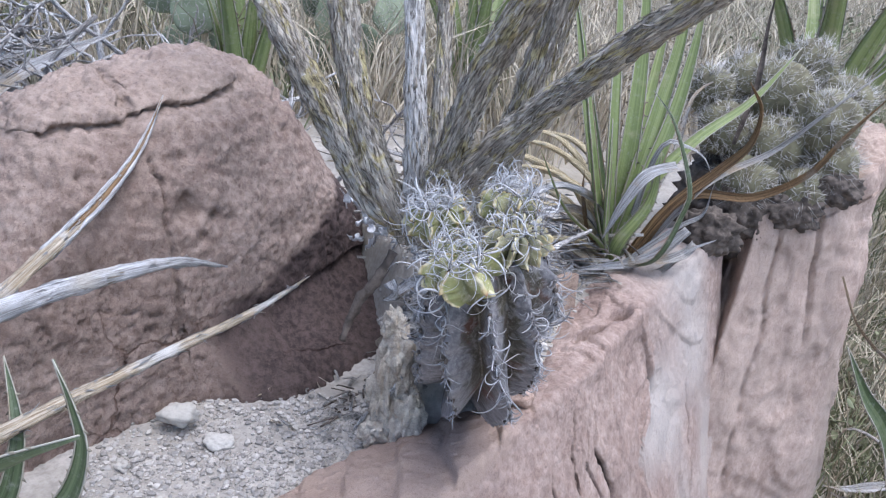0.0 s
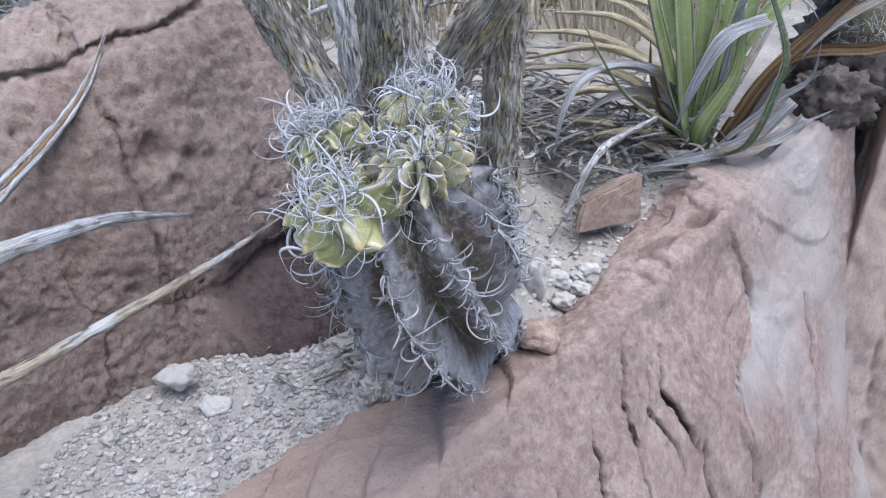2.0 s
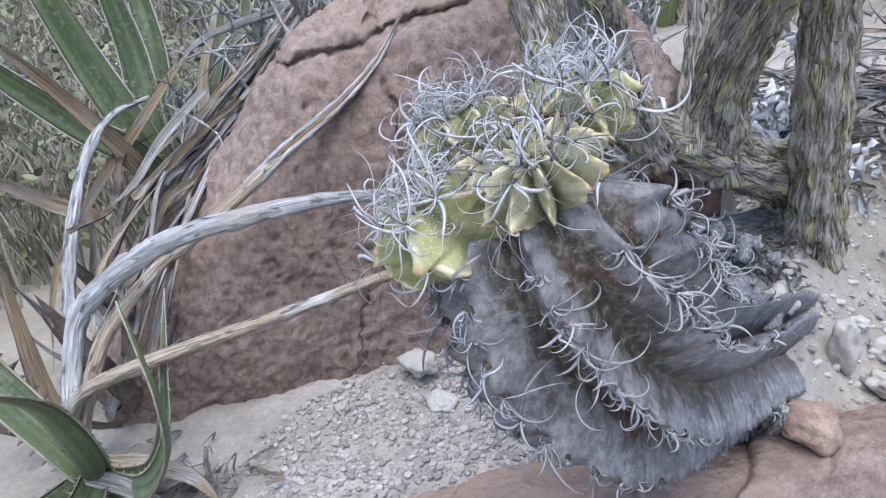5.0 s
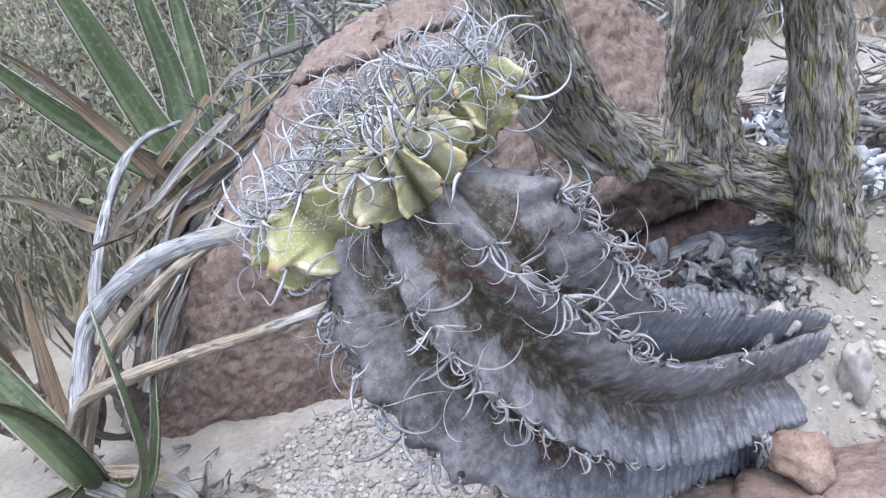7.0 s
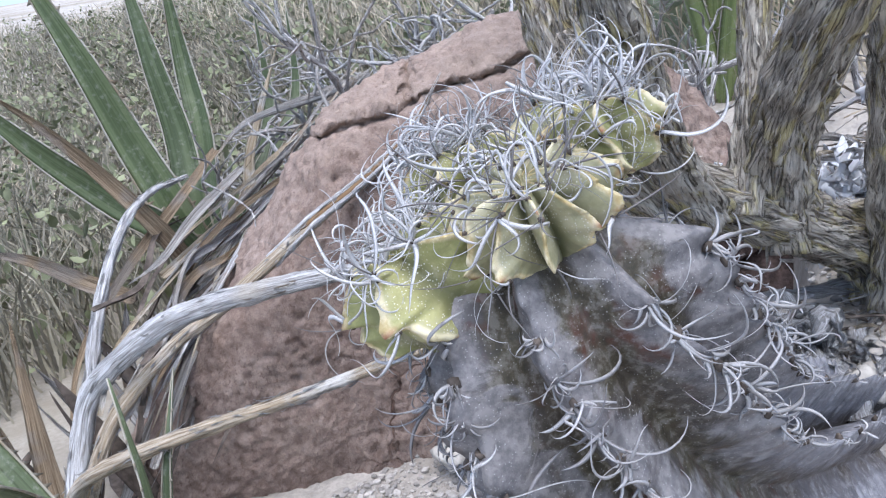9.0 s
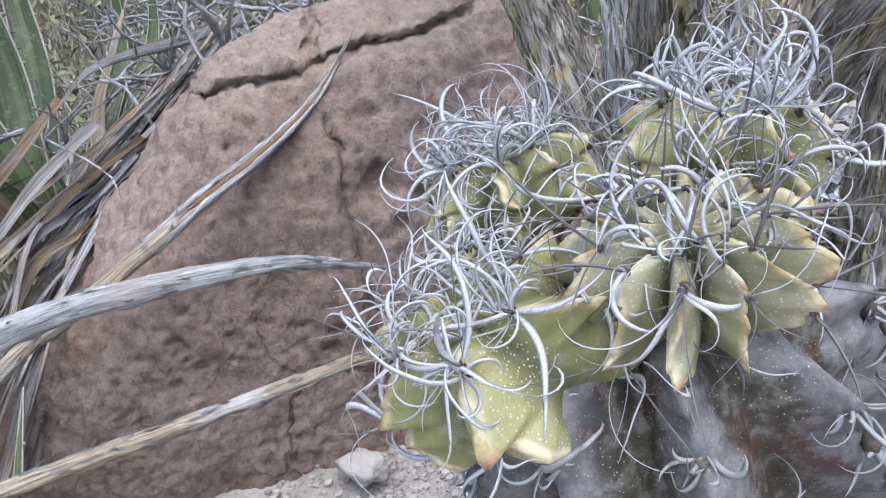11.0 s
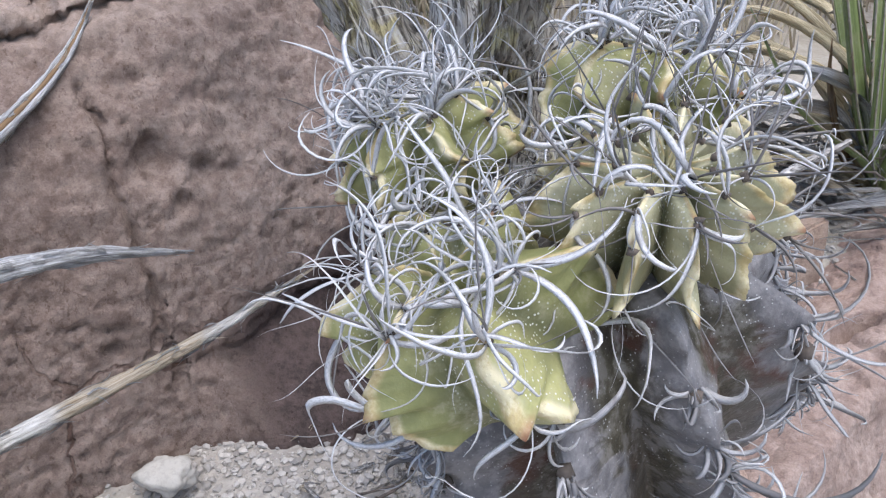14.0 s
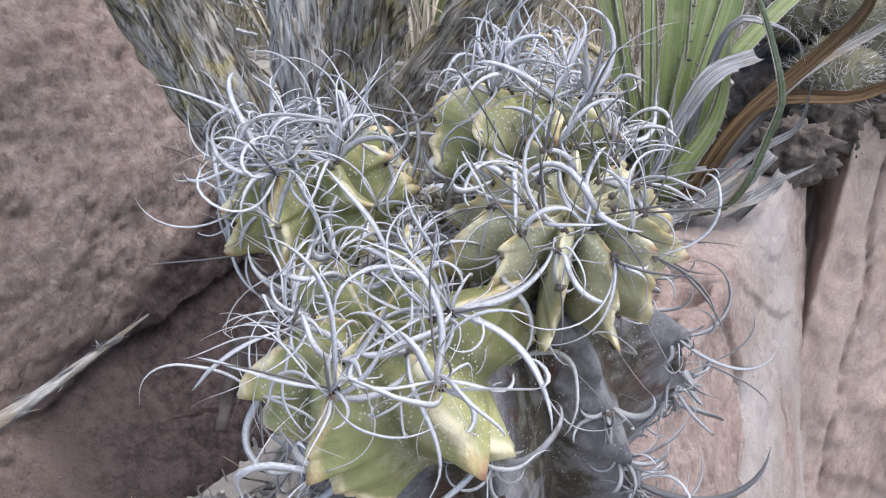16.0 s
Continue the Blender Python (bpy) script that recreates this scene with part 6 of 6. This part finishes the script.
stone((-0.276, 0.640, -0.026), (0.022, 0.015, 0.010), M_CHALK, "pale flat stone at the boulder's foot", 3.0)
stone((-0.226, 0.616, -0.036), (0.016, 0.011, 0.006), M_CHALK, "pale flat stone sunk in gravel", 4.0)
stone((0.072, 0.650, 0.044), (0.018, 0.015, 0.014), M_REDSTONE, "rounded brown stone beside the cactus foot", 5.0)
stone((0.028, 0.714, 0.086), (0.012, 0.010, 0.009), M_CHALK, "small white stone behind the cactus", 6.0)
stone((0.064, 0.738, 0.046), (0.010, 0.009, 0.020), M_PEBBLE, "upright pale stone behind the cactus", 7.0)


def wedge(at, size, turn, mat, label, seed):
    """An angular broken piece of rock."""
    rng = np.random.default_rng(seed)
    bm = bmesh.new()
    for x, y, z in ((-1, -0.8, -1), (1, -0.7, -1), (0.9, 0.8, -1), (-0.8, 0.9, -1), (-0.9, -0.6, 0.15), (0.95, -0.5, 0.95), (0.8, 0.6, 0.8), (-0.75, 0.6, 0.1), (0.2, -0.75, 0.75)):
        d = rng.normal(size=3) * 0.08
        bm.verts.new(((x + d[0]) * size[0], (y + d[1]) * size[1], (z + d[2]) * size[2]))
    bmesh.ops.convex_hull(bm, input=bm.verts[:])
    bmesh.ops.bevel(bm, geom=bm.edges[:], offset=min(size) * 0.14, segments=2, affect="EDGES")
    bmesh.ops.subdivide_edges(bm, edges=bm.edges[:], cuts=3, use_grid_fill=True)
    rot = Euler((0, 0, radians(turn))).to_matrix()
    v = []
    for q in bm.verts:
        p = rot @ q.co + Vector(at)
        k = 0.0016 * noise.noise(p * 60) + 0.0008 * noise.noise(p * 200)
        v.append(p + q.co.normalized() * k)
    bm.verts.index_update()
    f = [tuple(w.index for w in face.verts) for face in bm.faces]
    bm.free()
    tagged(put("stone", (np.array(v), f), mat, flat=True), label, "stone", "stones on the ground")


wedge((0.126, 0.880, 0.066), (0.038, 0.018, 0.026), 28, M_TANSTONE, "angular tan sandstone piece on the soil", 8)
for k, (x, y, r) in enumerate(((0.090, 0.740, 0.012), (0.083, 0.775, 0.015), (0.104, 0.765, 0.010), (0.112, 0.80, 0.012), (0.075, 0.80, 0.009), (0.095, 0.70, 0.008), (0.120, 0.83, 0.009), (0.060, 0.78, 0.008),
                               (0.085, 0.715, 0.007), (0.100, 0.79, 0.007), (-0.205, 0.47, 0.008), (-0.198, 0.455, 0.007), (-0.25, 0.52, 0.007), (-0.165, 0.58, 0.006), (-0.12, 0.585, 0.006), (-0.30, 0.56, 0.008), (-0.16, 0.64, 0.007), (-0.19, 0.66, 0.006))):
    stone((x, y, float(ground_height(x, y)) + r * 0.3), (r * 0.95, r * 0.75, r * 0.65), M_CHALK if x > 0 else M_PEBBLE, "small pale pebble on dusty soil", 20.0 + k, 0.32, name="pebble", freq=1.7)


def build_gravel():
    rng = np.random.default_rng(101)
    ico = [lump((0, 0, 0), (1, 1, 1), 1, 0.35, 7.0 * k) for k in range(10)]
    v, f, n = [], [], 0
    for k in range(19500):
        if k < 13500:
            x, y = rng.uniform(-0.34, -0.02), rng.uniform(0.44, 0.72)
            if noise.noise(Vector((x * 11, y * 11, 3))) < -0.12 and rng.random() < 0.55:
                continue
        else:
            x, y = rng.uniform(-0.10, 0.22), rng.uniform(0.66, 1.10)
        if x * FACE[0] + y * FACE[1] < -0.71:
            continue
        r = 0.0006 + 0.0032 * rng.random() ** 5.0
        z = float(ground_height(x, y)) + 0.010 * noise.noise(Vector((x * 9, y * 9, 0))) + 0.004 * noise.noise(Vector((x * 34, y * 34, 1))) + r * 0.45
        p, q = ico[k % 10]
        a = rng.uniform(0, 6.28)
        m = np.array(((math.cos(a), -math.sin(a), 0), (math.sin(a), math.cos(a), 0), (0, 0, 0.7))) * r
        v.append(p @ m.T * rng.uniform(0.8, 1.3, 3) + (x, y, z))
        f += [tuple(i + n for i in face) for face in q]
        n += len(p)
    tagged(put("gravel", (np.vstack(v), f), M_GRAVEL, flat=True), "loose grey gravel in the dusty pocket", "gravel", kind="stuff")


build_gravel()


def build_litter():
    """Dry leaf strips and broken twigs lying on the bed."""
    rng = np.random.default_rng(111)
    for mat, count, name, label in ((M_DRY_GREY, 480, "leaf_litter", "grey dry leaf litter on the bed"), (M_DRY_WHITE, 420, "leaf_litter", "bleached dry leaf strips on the bed"), (M_DRY_TAN, 200, "leaf_litter", "tan dry leaf strips on the bed"), (M_DEBRIS, 150, "twig_litter", "dark broken twigs on the bed")):
        shapes = []
        for k in range(count):
            if rng.random() < 0.12:
                x, y = rng.normal(-0.32, 0.04), rng.normal(0.40, 0.03)
            elif rng.random() < 0.07:
                x, y = rng.normal(-0.125, 0.025), rng.normal(0.690, 0.030)
            elif rng.random() < 0.09:
                x, y = rng.uniform(-0.06, 0.04), rng.uniform(0.68, 0.78)
            elif rng.random() < 0.72:
                x, y = rng.normal(0.06, 0.10), rng.normal(1.02, 0.10)
            else:
                x, y = rng.uniform(-0.30, 0.22), rng.uniform(0.74, 1.5)
            if x * OUT[0] + y * OUT[1] > -0.27 or (x * FACE[0] + y * FACE[1] < -0.70 and y < 0.95 and x < -0.16):
                continue
            if y < 0.92 and x > 0.03 and rng.random() < 0.75:
                continue
            foot = y < 0.95 and x < 0.06
            if foot and rng.random() < 0.4:
                continue
            z = float(ground_height(x, y)) + rng.uniform(0.000, 0.022) * (0.5 if foot else 1.0)
            deep = float(smooth(0.86, 0.98, y))
            z += deep * 0.035 * rng.random()
            long = (rng.uniform(0.015, 0.055) + 0.06 * deep * rng.random()) * (0.55 if foot else 1.0)
            a = rng.uniform(0, 6.28)
            d = np.array((math.cos(a), math.sin(a), rng.normal() * 0.15)) * long
            c = np.array((x, y, z))
            mid = c + rng.normal(size=3) * (0.011, 0.011, 0.004) + np.array((0, 0, 0.004))
            if name == "twig_litter":
                shapes.append(tube((c - d / 2, mid, c + d / 2), (0.0012, 0.0007), 5, 6, 0.2, 90, k))
            else:
                b, *_ = blade((c - d / 2, mid, c + d / 2), rng.uniform(0.001, 0.005) + 0.006 * deep * rng.random() ** 2, 0.0007, rng.uniform(0.1, 0.9), unit((rng.normal() * 0.4, rng.normal() * 0.4, 1)), 9, 3, rng.normal() * 2.0, 0.9, 0.25, rng.uniform(0, 9))
                shapes.append(b)
        tagged(put(name, merged(shapes), mat), label, "litter", kind="stuff")


build_litter()


def build_clay():
    """The pale crumbling lump of earth and dead matter at the cactus's left foot, with twigs leaning on it."""
    clod = thing("earth_clod", (-0.072, 0.66, -0.03), "pale crumbly earth clod beside the cactus", "earth")
    for k, (c, size) in enumerate((((-0.060, 0.640, 0.030), (0.017, 0.022, 0.058)), ((-0.050, 0.632, 0.070), (0.014, 0.016, 0.040)), ((-0.066, 0.632, -0.010), (0.016, 0.016, 0.024)), ((-0.038, 0.626, 0.010), (0.018, 0.016, 0.040)), ((-0.060, 0.645, 0.100), (0.011, 0.012, 0.022)))):
        v, f = lump(c, size, 5, 0.28, 12.0 + k, freq=2.4)
        v, c = np.array(v), np.array(c)
        w = v - c
        d = np.array([0.0030 * noise.noise(Vector(p) * 70) + 0.0040 * abs(noise.noise(Vector(p) * 190)) + 0.0022 * noise.noise(Vector(p) * 480) for p in v])
        put("crumb", (v + w / np.linalg.norm(w, axis=1)[:, None] * d[:, None], f), M_CLAY, clod)
    for pts, r, label in ((((-0.110, 0.640, 0.085), (-0.100, 0.650, 0.120), (-0.082, 0.655, 0.150), (-0.07, 0.67, 0.175)), (0.003, 0.0045, 0.005, 0.0045), "dark weathered dead branch beside the cactus"),
                          (((-0.082, 0.628, -0.020), (-0.066, 0.625, 0.020), (-0.045, 0.62, 0.065)), (0.0020, 0.0028, 0.0022), "thin grey stick leaning on the clod"),
                          (((-0.090, 0.635, -0.015), (-0.07, 0.628, 0.030), (-0.06, 0.625, 0.075)), (0.0014, 0.0016, 0.0012), "thin dark stick leaning on the clod"),
                          (((0.045, 0.652, 0.020), (0.056, 0.640, 0.045), (0.062, 0.632, 0.066)), (0.003, 0.0035, 0.003), "pale splinter leaning on the cactus foot"),
                          (((0.085, 0.845, 0.062), (0.105, 0.860, 0.105), (0.125, 0.885, 0.125), (0.175, 0.93, 0.140)), (0.0035, 0.0038, 0.0035, 0.0025), "bent grey stick on the bed")):
        tagged(put("stick", tube(pts, r, 12, 40, 0.5, 140, r[0] * 900), M_DEBRIS if label.startswith("dark") else M_TWIG), label, "stick")


build_clay()


def build_scrap():
    """Crumpled white weathered leaf scraps behind the stems."""
    rng = np.random.default_rng(121)
    for at, size, count, mat, label in (((-0.028, 0.872, 0.150), (0.018, 0.010, 0.042), 70, M_SCRAP, "crumpled white weathered leaf scraps behind the stems"), ((-0.010, 0.900, 0.105), (0.024, 0.014, 0.018), 40, M_SCRAP, "crumpled white weathered leaf scraps behind the stems"),
                                        ((-0.105, 0.900, 0.125), (0.030, 0.018, 0.022), 40, M_SCRAP, "crumpled white weathered leaf scraps behind the stems"), ((-0.012, 0.715, 0.098), (0.030, 0.030, 0.010), 90, M_DRY_WHITE, "pale grey fibrous bark scraps at the shrub's foot")):
        shapes = []
        for k in range(count):
            c = np.array(at) + rng.normal(size=3) * size * 0.7
            d = unit(rng.normal(size=3) * (0.6, 0.4, 1.0)) * rng.uniform(0.010, 0.024)
            mid = c + rng.normal(size=3) * 0.005
            b, *_ = blade((c - d / 2, mid, c + d / 2), rng.uniform(0.006, 0.018), 0.0008, rng.normal() * 0.5, unit(rng.normal(size=3) + np.array((0.3, -0.8, 0.3))), 9, 4, rng.normal() * 1.6, 0.9, 0.6, rng.uniform(0, 9))
            shapes.append(b)
        tagged(put("leaf_scrap", merged(shapes), mat), label, "dead leaf", kind="stuff")
    # stiff curled strips of bark between the shrub and the cactus
    for x, y, way, long, wide, mat in ((-0.075, 0.755, 0.95, 0.050, 0.016, M_DRY_GREY), (-0.045, 0.768, 0.75, 0.066, 0.014, M_DRY_WHITE), (-0.060, 0.785, 0.55, 0.060, 0.012, M_DRY_GREY), (-0.028, 0.790, 0.60, 0.050, 0.010, M_DRY_WHITE),
                                       (-0.085, 0.772, 1.40, 0.040, 0.014, M_DRY_UMBER), (-0.040, 0.748, 1.20, 0.030, 0.013, M_DRY_WHITE), (-0.015, 0.800, 0.20, 0.045, 0.009, M_DRY_GREY), (-0.065, 0.800, 0.95, 0.070, 0.010, M_DRY_UMBER)):
        z = float(ground_height(x, y)) + 0.008
        d = np.array((math.cos(way), math.sin(way), 0.10)) * long / 2
        c = np.array((x, y, z))
        b, *_ = blade((c - d, c + rng.normal(size=3) * (0.004, 0.004, 0.001) + np.array((0, 0, 0.006)), c + d), wide, 0.0016, 0.75, unit((0.4, -0.3, 1)), 22, 8, rng.normal() * 0.7, 0.95, 0.5, rng.uniform(0, 9))
        tagged(put("bark_strip", b, mat), "curled grey strip of dead bark at the shrub's foot", "bark", "bark strips at the shrub's foot")


build_scrap()
